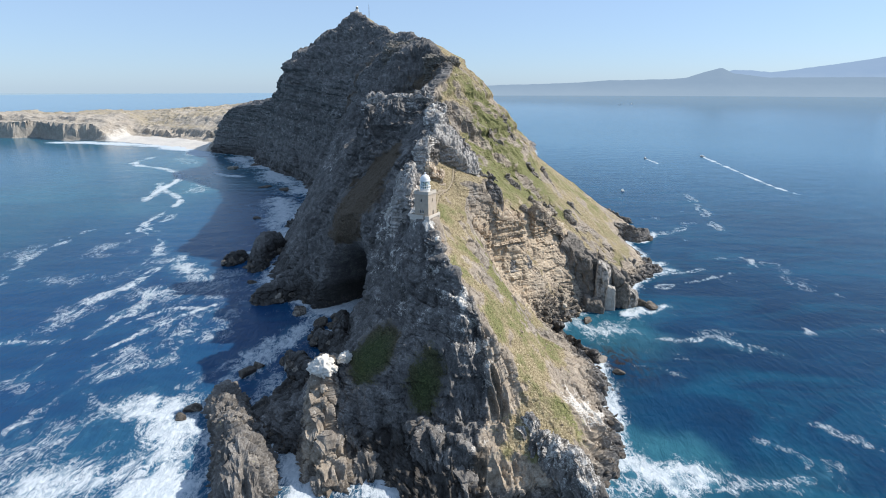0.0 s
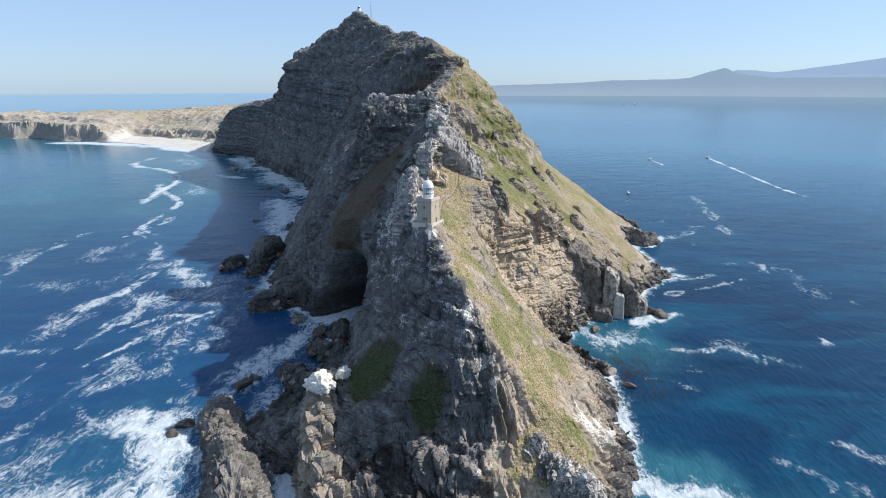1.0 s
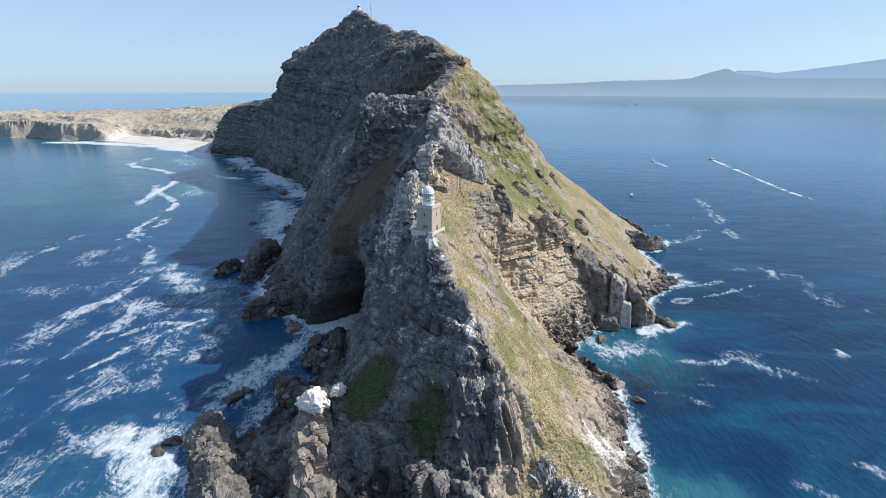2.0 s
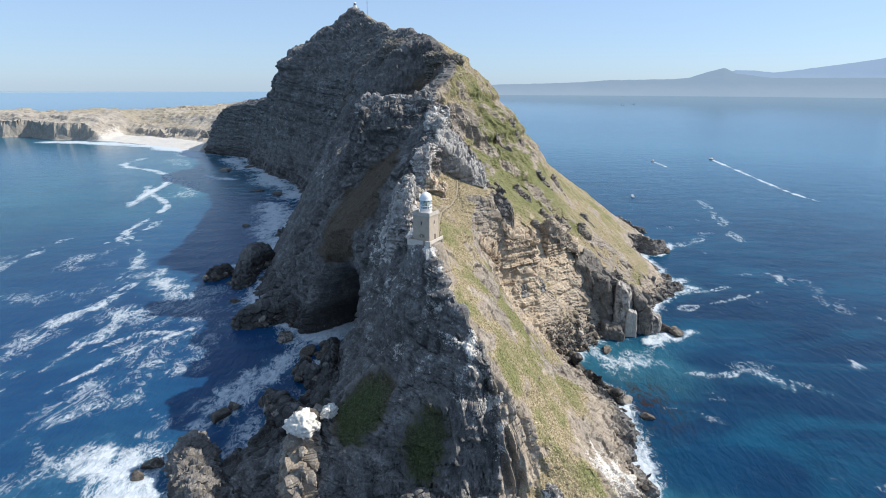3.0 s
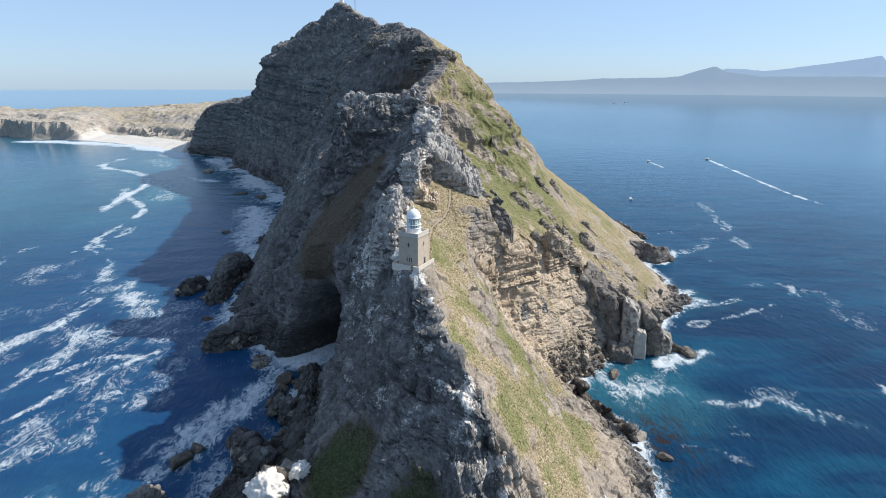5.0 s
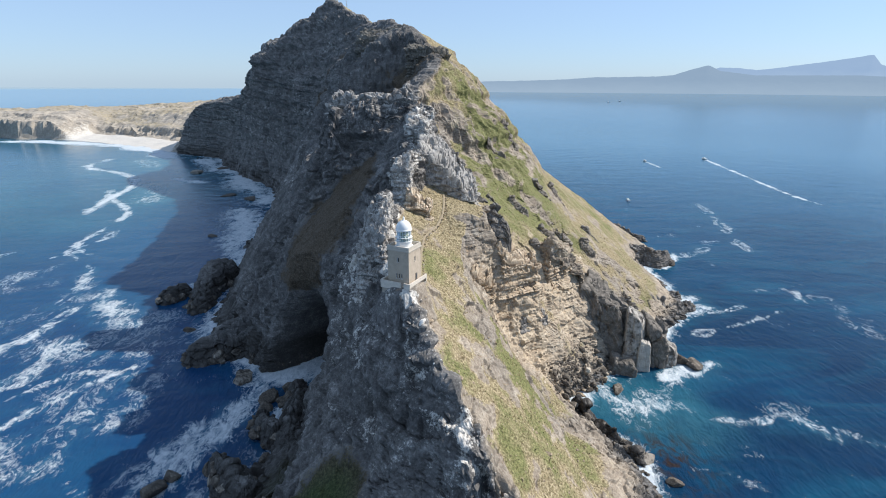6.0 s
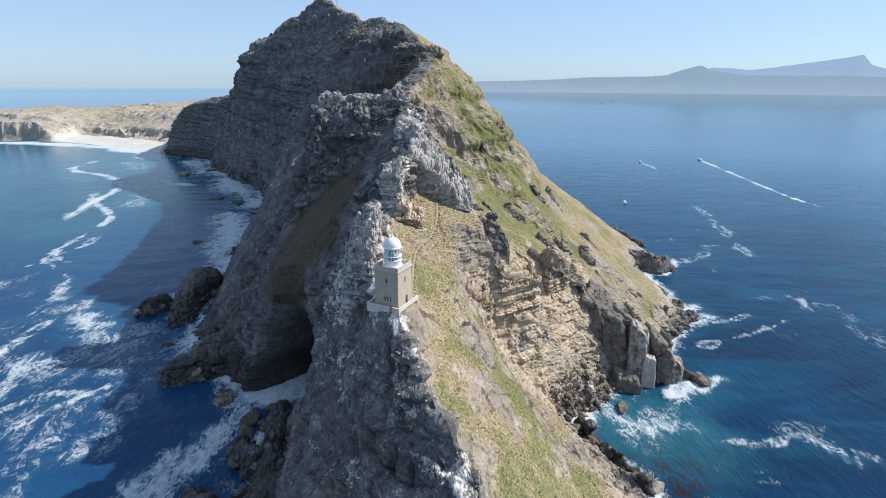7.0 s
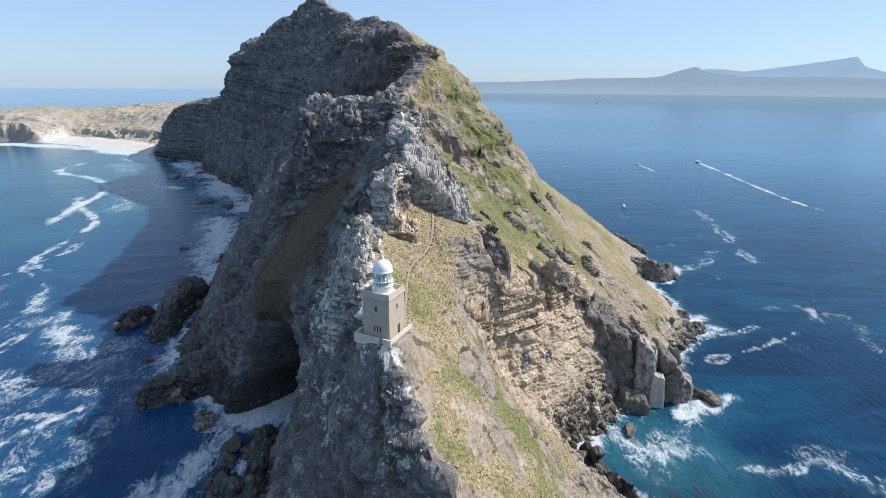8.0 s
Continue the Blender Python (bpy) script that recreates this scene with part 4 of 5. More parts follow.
crag("low broken grey rock spur at the headland's nose", [(-6, -42, 17, 5), (0, -50, 15.5, 6), (8, -56, 10.5, 6), (13, -67, 3, 5)], 303, white=0.4, warm=0.1, boulders=8, spires=0.8)
crag("rugged dark rock spur with white streaks above surf", [(31, -45, 21, 8), (37, -55, 15, 9), (43, -61, 14.5, 8), (48, -70, 7, 7)], 304, white=0.7, warm=0.15, boulders=8, spires=0.7)
crag("small brown rock rib between surf channels", [(-26, -38, 10, 6), (-22, -46, 5.5, 6), (-17, -55, 3, 5)], 305, warm=0.3, boulders=5, spires=0.8)
crag("tall dark rock islet standing in white wash", [(-108, 212, 9, 8), (-115, 200, 15, 10), (-119, 190, 17.5, 10), (-120, 176, 13, 10), (-116, 160, 7, 8), (-117, 143, 3, 5)], 306, warm=0.0, size=0.45, boulders=24, name="rock_islet", category="rock islet", shape=2.2)
crag("rounded dark rock beside the islet in white wash", [(-131, 182, 6, 6), (-137, 170, 8, 7), (-141, 161, 4, 5)], 307, warm=0.0, size=0.45, boulders=10, name="rock_islet", category="rock islet", shape=2.2)
crag("dark rocky point running down into the water", [(-60, 116, 30, 10), (-76, 108, 18, 11), (-90, 100, 12, 10), (-103, 93, 6, 7)], 308, warm=0.0, size=0.45, boulders=20)
crag("low rock point with pale sunlit slabs", [(138, 236, 18, 10), (158, 224, 12, 10), (172, 215, 9.5, 9), (182, 222, 6, 8), (192, 240, 2, 5)], 311, white=0.45, warm=0.15, boulders=8)
crag("low wet rock reef running out to sea", [(124, 128, 15, 8), (140, 136, 8, 7), (153, 138, 5, 5), (164, 144, 2, 4)], 312, white=0.2, warm=0.1, boulders=8)
crag("low wet rock reef with foam along it", [(132, 152, 11, 8), (148, 156, 6, 7), (163, 158, 3, 5)], 313, white=0.25, warm=0.1, boulders=8)
crag("low dark reef along the eastern shore", [(160, 345, 8, 8), (172, 322, 5, 7), (184, 292, 4, 6), (190, 262, 2, 5)], 325, white=0.3, warm=0.1)
crag("grey-white jagged crest rock behind the lighthouse", [(-7, 20, 75.5, 4), (-8, 31, 81, 5), (-7.3, 39.5, 87, 5), (-6.8, 45, 86, 5), (-5, 53, 82.5, 4)], 314, white=0.75, warm=0.0, depth=14, shape=2.2, size=0.85, beds=1.4)
crag("layered grey-white rock tower on the crest", [(-5, 60, 86, 4), (-1.5, 66, 92.5, 5), (-0.4, 70, 93.5, 5), (3, 77, 95, 5), (4, 86, 99, 5)], 315, white=0.75, warm=0.2, depth=15, shape=4.0, size=0.85, beds=1.4)
crag("blocky white-topped crag high on the crest", [(5, 92, 102.5, 6), (7, 104, 109.5, 7), (8, 113, 110.5, 6), (8, 124, 110.5, 6)], 316, white=0.65, warm=0.0, depth=16, shape=4.0, size=0.85, beds=1.4)
crag("dark layered rock rib below the crest", [(9, 103, 105, 7), (15, 99, 97, 9), (22, 94, 88, 9), (28, 88, 78, 7)], 317, white=0.6, warm=0.15, depth=16, shape=3.6, size=0.85, beds=1.4)
crag("isolated grey crag on the heath slope", [(30, 68, 78.5, 3), (33, 66, 78, 4), (36, 63.5, 75, 4), (38, 62, 71, 3)], 318, white=0.3, warm=0.2, depth=10, shape=2.4)
crag("leaning grey rock fin above the boulder cove", [(37, 67, 40, 4), (40, 62, 30, 4.5), (43, 57, 22, 4)], 319, white=0.35, warm=0.2, depth=11, shape=2.2)
crag("tan sunlit cliff rib with shrubs at its foot", [(58, 80, 62, 5), (67, 90, 56, 6), (74, 96, 46, 6), (80, 98, 34, 5)], 322, white=0.15, warm=0.9, depth=10, shape=2.2)
crag("low dark rocks at the foot of the slope", [(62, 52, 9, 4), (68, 40, 5, 5), (73, 28, 4, 4), (78, 14, 2.5, 3)], 323, warm=0.0, boulders=8)
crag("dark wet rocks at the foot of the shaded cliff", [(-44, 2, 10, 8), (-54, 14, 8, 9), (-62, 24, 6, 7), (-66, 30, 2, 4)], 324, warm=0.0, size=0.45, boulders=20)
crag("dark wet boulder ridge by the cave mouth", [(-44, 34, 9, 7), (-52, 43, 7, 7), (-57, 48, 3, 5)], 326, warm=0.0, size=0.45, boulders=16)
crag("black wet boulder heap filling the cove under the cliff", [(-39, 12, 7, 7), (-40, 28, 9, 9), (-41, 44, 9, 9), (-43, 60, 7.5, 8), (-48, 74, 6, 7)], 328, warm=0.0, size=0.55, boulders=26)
crag("dark rock ledge below the tall shaded cliff", [(-112, 262, 8, 7), (-118, 272, 7, 6), (-126, 276, 3, 5)], 327, warm=0.0)
crag("grey upper cliff buttress in shade", [(-30, 128, 110, 5), (-34, 131, 107, 6), (-40, 137, 98, 6)], 329, white=0.5, warm=0.0, depth=22, shape=2.6)


def great_block(label, foot, tops, bottom, seed, relief=1.0, stone=None):
    """A house-sized split block: four corners of its foot, the height over each, worn edges and open joints."""
    bm = bmesh.new()
    bmesh.ops.create_cube(bm, size=2)
    bmesh.ops.subdivide_edges(bm, edges=bm.edges[:], cuts=25, use_grid_fill=True)
    c = np.array([v.co[:] for v in bm.verts])
    c = c * (np.abs(c).max(1) / (np.abs(c) ** 9).sum(1) ** (1 / 9))[:, None]
    u, v, w = ((c + 1) / 2).T
    weight = np.stack([(1 - u) * (1 - v), u * (1 - v), u * v, (1 - u) * v], 1)
    foot = np.array(foot, float)
    mid = foot.mean(0)
    at = weight @ foot
    at = at + (mid - at) * (0.2 * w)[:, None]
    p = np.column_stack([at, bottom + (weight @ np.array(tops, float) - bottom) * w])
    way = p - np.array([mid[0], mid[1], (bottom + max(tops)) / 2])
    way = way / np.linalg.norm(way, axis=1, keepdims=True)
    q = p + 0.8 * np.stack([fractal(p / 6 + k, 2, seed + k) for k in range(3)], 1)
    f1, f2, own, tilt = cells(q / np.array([7.5, 7.5, 12.0]), seed + 4)
    g1, g2, small, lean = cells(q / np.array([3.0, 3.0, 4.5]), seed + 6)
    out = 1.3 * (own - 0.5) + 2.0 * tilt - 0.8 * np.exp(-(f2 - f1) / 0.05) + 0.5 * (small - 0.5) + 0.7 * lean + 0.5 * fractal(p / 2.2, 4, seed + 9)
    p = p + way * (relief * out)[:, None]
    for vert, co in zip(bm.verts, p):
        vert.co = co
    me = bpy.data.meshes.new("great_boulder")
    bm.to_mesh(me)
    bm.free()
    me.materials.append(stone or BOULDER_STONE)
    ob = new("great_boulder", me)
    return tagged(ob, label, "boulder", "great boulders above the cove")


BOULDER_STONE = stone_material("boulder_stone", (0.07, 0.063, 0.055), (0.15, 0.135, 0.117), (0.29, 0.26, 0.225), (0.40, 0.37, 0.33))
PALE_STONE = stone_material("pale_slab_stone", (0.30, 0.275, 0.24), (0.42, 0.39, 0.345), (0.54, 0.51, 0.46), (0.56, 0.53, 0.48))
great_block("huge grey buttress with a smooth shaded face above the cove", [(72, 86), (95, 80), (102, 93), (82, 106)], (35, 27, 27, 41), -3, 701, 1.6)
great_block("tall split slab leaning against the buttress", [(94, 79.5), (101, 76.5), (107, 84), (98, 91)], (27, 23, 21, 27), -3, 702, 1.0)
great_block("pale upright rock slab by the water", [(99.5, 76), (105.5, 74.5), (107, 79.5), (101, 81)], (14.5, 12.5, 13, 15), -2, 703, 0.3, PALE_STONE)
great_block("rounded grey block at the water's edge", [(104, 79), (113, 76.5), (119, 86), (105, 94)], (20, 16, 14, 24), -3, 704, 1.4)
great_block("low grey block at the water's edge", [(112, 77.5), (120, 78.5), (123, 86), (114, 88)], (11, 5.5, 6, 12), -3, 705, 1.2)
great_block("low dark block at the cove's mouth", [(88, 73.5), (98, 70.5), (99, 77), (88, 80)], (6, 4.5, 8, 8), -3, 706, 0.9)
great_block("dark fallen block among the boulders of the cove", [(66, 68), (72, 64), (76, 71), (69, 76)], (13, 9, 9, 14), -1, 707, 0.8)


gx, gy, gz = GFLAT.T
near_crest = np.exp(-((gx - CREST_X - 0.6) / 3.2) ** 2)
SMALL_CREST = [stone_mesh("small_stone", 500 + k, CREST_STONE, 1) for k in range(6)]
SMALL_SLOPE = [stone_mesh("small_stone", 510 + k, SLOPE_STONE, 1) for k in range(6)]
SMALL_SHORE = [stone_mesh("small_stone", 520 + k, SHORE_STONE, 1) for k in range(6)]
cove = np.exp(-(((gx - 67) / 12) ** 2 + ((gy - 60) / 16) ** 2)) * (gz > -0.5) * (gz < 16)
east_shore = ((gx > CREST_X + 20) & (gz > -0.5) & (gz < 6) & (gy < 330)).astype(float)
west_shore = ((gx < CREST_X - 20) & (gz > -0.8) & (gz < 4) & (gy < 420)).astype(float)
slope = (gx > CREST_X + 4) * (gz > 10) * (gy < 220)
joined_stones("crest_rubble", "broken grey-white rubble along the rocky crest", SMALL_CREST, pick(near_crest * (gy < 140) * (gy > -45) * (np.hypot(gx, gy) > 6), 650), 0.4, 1.3, CREST_STONE)
joined_stones("slope_rubble", "scattered tan stones over the heath slope", SMALL_SLOPE, pick(slope * (0.4 + 0.8 * (1 - GHEATH)) * (gy < 170) * (np.hypot(gx, gy) > 6), 5200), 0.3, 1.4, SLOPE_STONE)
joined_stones("shore_rubble", "dark boulders heaped along the waterline", SMALL_SHORE, pick(east_shore * (gy < 330) + 0.8 * west_shore + 7 * cove, 3000), 0.7, 2.8, SHORE_STONE)


def cliff_band(label, foot, tops, bottom, seed, wide=4.0, mat=None, taper=0.0):
    """A standing band of jointed rock: square-cut columns with open joints under a broken flat top."""
    bm = bmesh.new()
    bmesh.ops.create_cube(bm, size=2)
    bmesh.ops.subdivide_edges(bm, edges=bm.edges[:], cuts=64, use_grid_fill=True)
    c = np.array([v.co[:] for v in bm.verts])
    c = c * (np.abs(c).max(1) / (np.abs(c) ** 10).sum(1) ** 0.1)[:, None]
    u, v, w = ((c + 1) / 2).T
    weight = np.stack([(1 - u) * (1 - v), u * (1 - v), u * v, (1 - u) * v], 1)
    p = np.column_stack([weight @ np.array(foot, float), bottom + (weight @ np.array(tops, float) - bottom) * w])
    q = p + 0.22 * wide * np.stack([fractal(p / (1.8 * wide) + k, 3, seed + k) for k in range(3)], 1)
    own, ledge, joint, plane = jointed(q, 0.55 * wide, wide, seed + 4, 0.35 + 0.1 * (seed % 7))
    small, step, gap, seam = jointed(q, 0.27 * wide, 0.45 * wide, seed + 6, 0.8)
    out = 0.4 * wide * own + 0.85 * wide * ledge - 0.17 * wide * np.exp(-joint / (0.06 * wide)) - 0.4 * wide * np.exp(-plane / (0.07 * wide))
    out += 0.14 * wide * small + 0.3 * wide * step - 0.05 * wide * np.exp(-gap / (0.04 * wide)) - 0.12 * wide * np.exp(-seam / (0.03 * wide)) + 0.4 * fractal(p / 1.8, 4, seed + 9)
    mid = np.array(foot, float).mean(0)
    along, inward = np.zeros(3), np.zeros(3)
    along[:2], inward[:2] = np.subtract(foot[1], foot[0]), np.subtract(foot[3], foot[0])
    face = c ** 7
    way = face[:, :1] * along / np.linalg.norm(along) + face[:, 1:2] * inward / np.linalg.norm(inward) + face[:, 2:] * np.array([0, 0, 1.0])
    way = way / np.maximum(np.linalg.norm(way, axis=1, keepdims=True), 1e-6)
    p = p + way * (0.75 * out)[:, None]
    p[:, :2] += (mid - p[:, :2]) * (taper * w)[:, None]
    p[:, 2] += ramp(w, 0.5, 1.0) * (0.7 * wide * own + 0.2 * wide * small)
    for vert, co in zip(bm.verts, p):
        vert.co = co
    me = bpy.data.meshes.new("cliff_band")
    bm.to_mesh(me)
    bm.free()
    me.materials.append(mat or BAND_STONE)
    ob = new("cliff_band", me)
    return tagged(ob, label, "cliff", "jointed cliff bands")


BAND_STONE = stone_material("band_stone", (0.11, 0.10, 0.092), (0.235, 0.222, 0.205), (0.39, 0.37, 0.345), (0.44, 0.42, 0.39))
DARK_BAND = stone_material("dark_band_stone", (0.06, 0.055, 0.045), (0.16, 0.147, 0.125), (0.32, 0.30, 0.26), (0.38, 0.36, 0.32))
PALE_BAND = stone_material("pale_band_stone", (0.15, 0.14, 0.128), (0.34, 0.322, 0.298), (0.57, 0.55, 0.51), (0.74, 0.72, 0.67))
OCHRE_BAND = stone_material("ochre_band_stone", (0.20, 0.145, 0.10), (0.40, 0.315, 0.225), (0.58, 0.49, 0.375), (0.64, 0.56, 0.45))
cliff_band("pale jagged pinnacle of jointed rock behind the lighthouse", [(-16, 20), (-4.5, 15), (-2.5, 46), (-13, 48)], (73, 80, 88, 84), 56, 724, 2.6, PALE_BAND, 0.25)
cliff_band("white layered rock tower standing on the crest", [(-5.5, 59), (2.5, 57), (3.5, 72), (-4, 73)], (93, 94.5, 96, 95), 74, 725, 2.4, PALE_BAND, 0.2)
cliff_band("tall white-topped stack of layered blocks on the crest", [(-1, 91), (9.5, 86), (13, 103), (1, 107)], (106, 104.5, 108, 110), 84, 726, 3.2, PALE_BAND, 0.15)
cliff_band("grey stepped cliff of square blocks below the crest", [(3.5, 81), (26, 72), (30, 86), (9, 97)], (99, 79, 82, 106), 66, 727, 3.2, PALE_BAND, 0.0)
cliff_band("warm ochre rock face under the white tower", [(-1, 54), (9, 52), (11, 62), (1, 64)], (86, 78, 79, 88), 68, 728, 3.0, OCHRE_BAND, 0.1)
cliff_band("layered ochre cliff with broken square ledges", [(34, 53), (52, 63), (49, 72), (31, 62)], (60, 56, 60, 66), 40, 729, 3.4, OCHRE_BAND, 0.12)
cliff_band("ochre cliff of split blocks with rusty faces", [(21, 43), (33, 50), (30, 60), (18, 54)], (59, 51, 60, 67), 36, 730, 3.4, OCHRE_BAND, 0.12)
cliff_band("grey cliff face below the ochre ledges", [(41, 52), (56, 61), (52, 70), (38, 62)], (37, 34, 42, 44), 18, 731, 3.2, BAND_STONE, 0.15)
cliff_band("tan cliff step high above the boulder cove", [(58, 76), (72, 88), (67, 97), (54, 84)], (52, 47, 54, 58), 34, 732, 3.4, OCHRE_BAND, 0.15)
cliff_band("pale jointed cliff band across the mountain's shoulder", [(-38, 137), (6, 125.5), (8, 142), (-34, 150)], (113, 116, 118, 115), 92, 721, 3.6)
cliff_band("grey columnar cliff high on the mountain", [(1, 185), (25, 187), (25, 203), (1, 203)], (139, 137, 139, 141), 120, 722, 3.2, DARK_BAND)
cliff_band("dark columnar cliff below the mountain's summit", [(-30, 222), (8, 212), (8, 232), (-28, 240)], (146, 147, 153, 152), 126, 723, 4.2, DARK_BAND)


def sea_rock(label, x, y, size, seed, high=0.5, mat=SHORE_STONE):
    me = stone_mesh("sea_rock", seed, mat, 4, 0.5, 0.8)
    ob = new("sea_rock", me)
    ob.matrix_world = Matrix.LocRotScale((x, y, size * high * 0.15), Euler((0, 0, seed * 1.7)), (size, size, size * high * 1.6))
    return tagged(ob, label, "rock", "rocks in the sea")


sea_rock("brown wet boulder washed by surf beside the stack", -91, -12, 6, 601, 0.8)
sea_rock("brown wet boulder half under white water", -94, -18, 5, 602, 0.5)
sea_rock("dark wet boulder in the western wash", -79, 14, 8, 603, 0.7)
sea_rock("small dark boulder in the western wash", -76, 20, 6, 604, 0.5)
sea_rock("dark boulder below the cave", -56, 64, 8, 605, 0.7)
sea_rock("small dark boulder below the cave", -56, 57, 6, 606, 0.5)
sea_rock("dark boulder by the rocky point", -70, 80, 9, 607, 0.6)
sea_rock("low dark rock in the western channel", -112, 128, 6, 608, 0.4)
sea_rock("flat dark rock awash far along the shore", -171, 450, 16, 609, 0.25)
sea_rock("flat dark rock awash off the western cliffs", -200, 470, 12, 610, 0.25)
sea_rock("flat dark rock in the bay", -294, 632, 24, 611, 0.25)
sea_rock("flat dark rock in the bay beside another", -270, 668, 18, 612, 0.25)
sea_rock("small dark rock in the western water", -160, 305, 8, 613, 0.35)
sea_rock("low dark rock off the slab cove in foam", 128, 78, 8, 614, 0.5)
sea_rock("low dark rock off the slab cove", 122, 84, 9, 615, 0.5)
sea_rock("dark rock below the sunny slope", 80, 20, 6, 616, 0.6)
sea_rock("dark rock below the sunny slope in foam", 84, 8, 5, 617, 0.5)
sea_rock("rounded dark rock in the turquoise cove", 86, 62, 6, 618, 0.6)
sea_rock("brown rock between surf channels", -12, -56, 5, 619, 0.5)
sea_rock("low rock in the near channel", -40, -52, 4, 620, 0.5)


def white_boulder(label, x, y, z, size, seed):
    me = stone_mesh("white_boulder", seed, GUANO, 5, 0.35, 0.95, 0.3, 2)
    me.polygons.foreach_set("use_smooth", [True] * len(me.polygons))
    ob = new("white_boulder", me)
    ob.matrix_world = Matrix.LocRotScale((x, y, z), Euler((0.2, 0.1, seed)), (size, size, size))
    return tagged(ob, label, "boulder")


GUANO = plain("bird_droppings", (0.66, 0.63, 0.57), 0.95, vary=0.35, scale=1.2, bump=0.8)
white_boulder("knobbly boulder white with bird droppings", -36.4, -31.5, 28.6, 8.2, 631)
white_boulder("small round boulder white with bird droppings", -29.0, -26.6, 29.2, 4.2, 632)
white_boulder("small pale boulder beside the white one", -32.5, -29.5, 27.0, 3.2, 633)

def ground_at(x, y):
    """The headland's surface under a place."""
    d = (GFLAT[:, 0] - x) ** 2 + (GFLAT[:, 1] - y) ** 2
    return float(GFLAT[np.argsort(d)[:6], 2].max())


def footpath():
    """A narrow trodden path with a low edge of stones, from the tower round to the crest."""
    line = [(3.2, 4.5), (4, 12), (4.3, 22), (4.8, 32), (6, 42), (10, 49), (13, 57), (14, 65), (14.5, 74)]
    u = np.linspace(0, len(line) - 1, 60)
    xs = np.interp(u, range(len(line)), [p[0] for p in line])
    ys = np.interp(u, range(len(line)), [p[1] for p in line])
    zs = np.array([ground_at(x, y) for x, y in zip(xs, ys)])
    for _ in range(3):
        zs[1:-1] = (zs[:-2] + 2 * zs[1:-1] + zs[2:]) / 4
    rows = []
    for k in range(60):
        for off, up in ((-0.4, -0.5), (-0.26, 0.1), (0.26, 0.1), (0.4, -0.5)):
            rows.append((xs[k] + off, ys[k], zs[k] + up + 0.1))
    ob = grid_mesh("footpath", np.array(rows).reshape(60, 4, 3), PATH_SOIL, smooth=False)
    tagged(ob, "narrow pale trodden footpath edged with stones", "path", kind="structure")
    for k in range(0, 60, 2):
        piece = new("edge_stone", SLOPE_SHAPES[k % len(SLOPE_SHAPES)])
        piece.parent = ob
        piece.matrix_local = Matrix.LocRotScale((xs[k] + 0.85, ys[k], zs[k] + 0.1), Euler((0.2 * k, 0.1, k)), (0.9, 0.7, 0.8))


PATH_SOIL = plain("trodden_soil", (0.34, 0.28, 0.19), 0.95, vary=0.25, scale=1.0)
footpath()

# ---- the lighthouse ----
PLASTER = plain("tower_plaster", (0.46, 0.385, 0.30), 0.85, vary=0.22, scale=0.9, bump=0.25)
CEMENT = plain("cornice_cement", (0.50, 0.45, 0.38), 0.85, vary=0.2, scale=1.1)
WALL_PAINT = plain("terrace_whitewash", (0.62, 0.56, 0.48), 0.85, vary=0.2, scale=1.2)
WHITE_PAINT = plain("white_paint", (0.80, 0.80, 0.78), 0.45, vary=0.08, scale=1.5, bump=0.05)
DARK_TRIM = plain("dark_joinery", (0.045, 0.04, 0.035), 0.6, vary=0.2)
CONCRETE = plain("terrace_concrete", (0.36, 0.33, 0.28), 0.9, vary=0.3, scale=0.8)


def glass_material():
    m, t, s = material("lantern_glass")
    s.inputs["Base Color"].default_value = (0.62, 0.74, 0.72, 1)
    s.inputs["Roughness"].default_value = 0.06
    s.inputs["Transmission Weight"].default_value = 0.75
    s.inputs["IOR"].default_value = 1.45
    return m


LANTERN_GLASS = glass_material()
LENS_BRASS = plain("lens_brass", (0.55, 0.42, 0.2), 0.35, 0.8, 0.2, 3)


def box(bm, x0, x1, y0, y1, z0, z1, bevel=0.0):
    made = bmesh.ops.create_cube(bm, size=1, matrix=Matrix.Translation(((x0 + x1) / 2, (y0 + y1) / 2, (z0 + z1) / 2)) @ Matrix.Diagonal((x1 - x0, y1 - y0, z1 - z0, 1)))
    if bevel:
        edges = list({e for v in made["verts"] for e in v.link_edges})
        bmesh.ops.bevel(bm, geom=edges, offset=bevel, segments=2, affect="EDGES", profile=0.7)
    return bm


def one_box(*a, bevel=0.02):
    return box(bmesh.new(), *a, bevel=bevel)


def lathe(profile, steps=40):
    """A closed round body from pairs of radius and height."""
    bm = bmesh.new()
    rings = [[bm.verts.new((r * math.cos(2 * math.pi * k / steps), r * math.sin(2 * math.pi * k / steps), z)) for k in range(steps)] for r, z in profile]
    for a, b in zip(rings[:-1], rings[1:]):
        for k in range(steps):
            bm.faces.new((a[k], a[(k + 1) % steps], b[(k + 1) % steps], b[k]))
    bm.faces.new(rings[0][::-1])
    bm.faces.new(rings[-1])
    bmesh.ops.recalc_face_normals(bm, faces=bm.faces)
    return bm


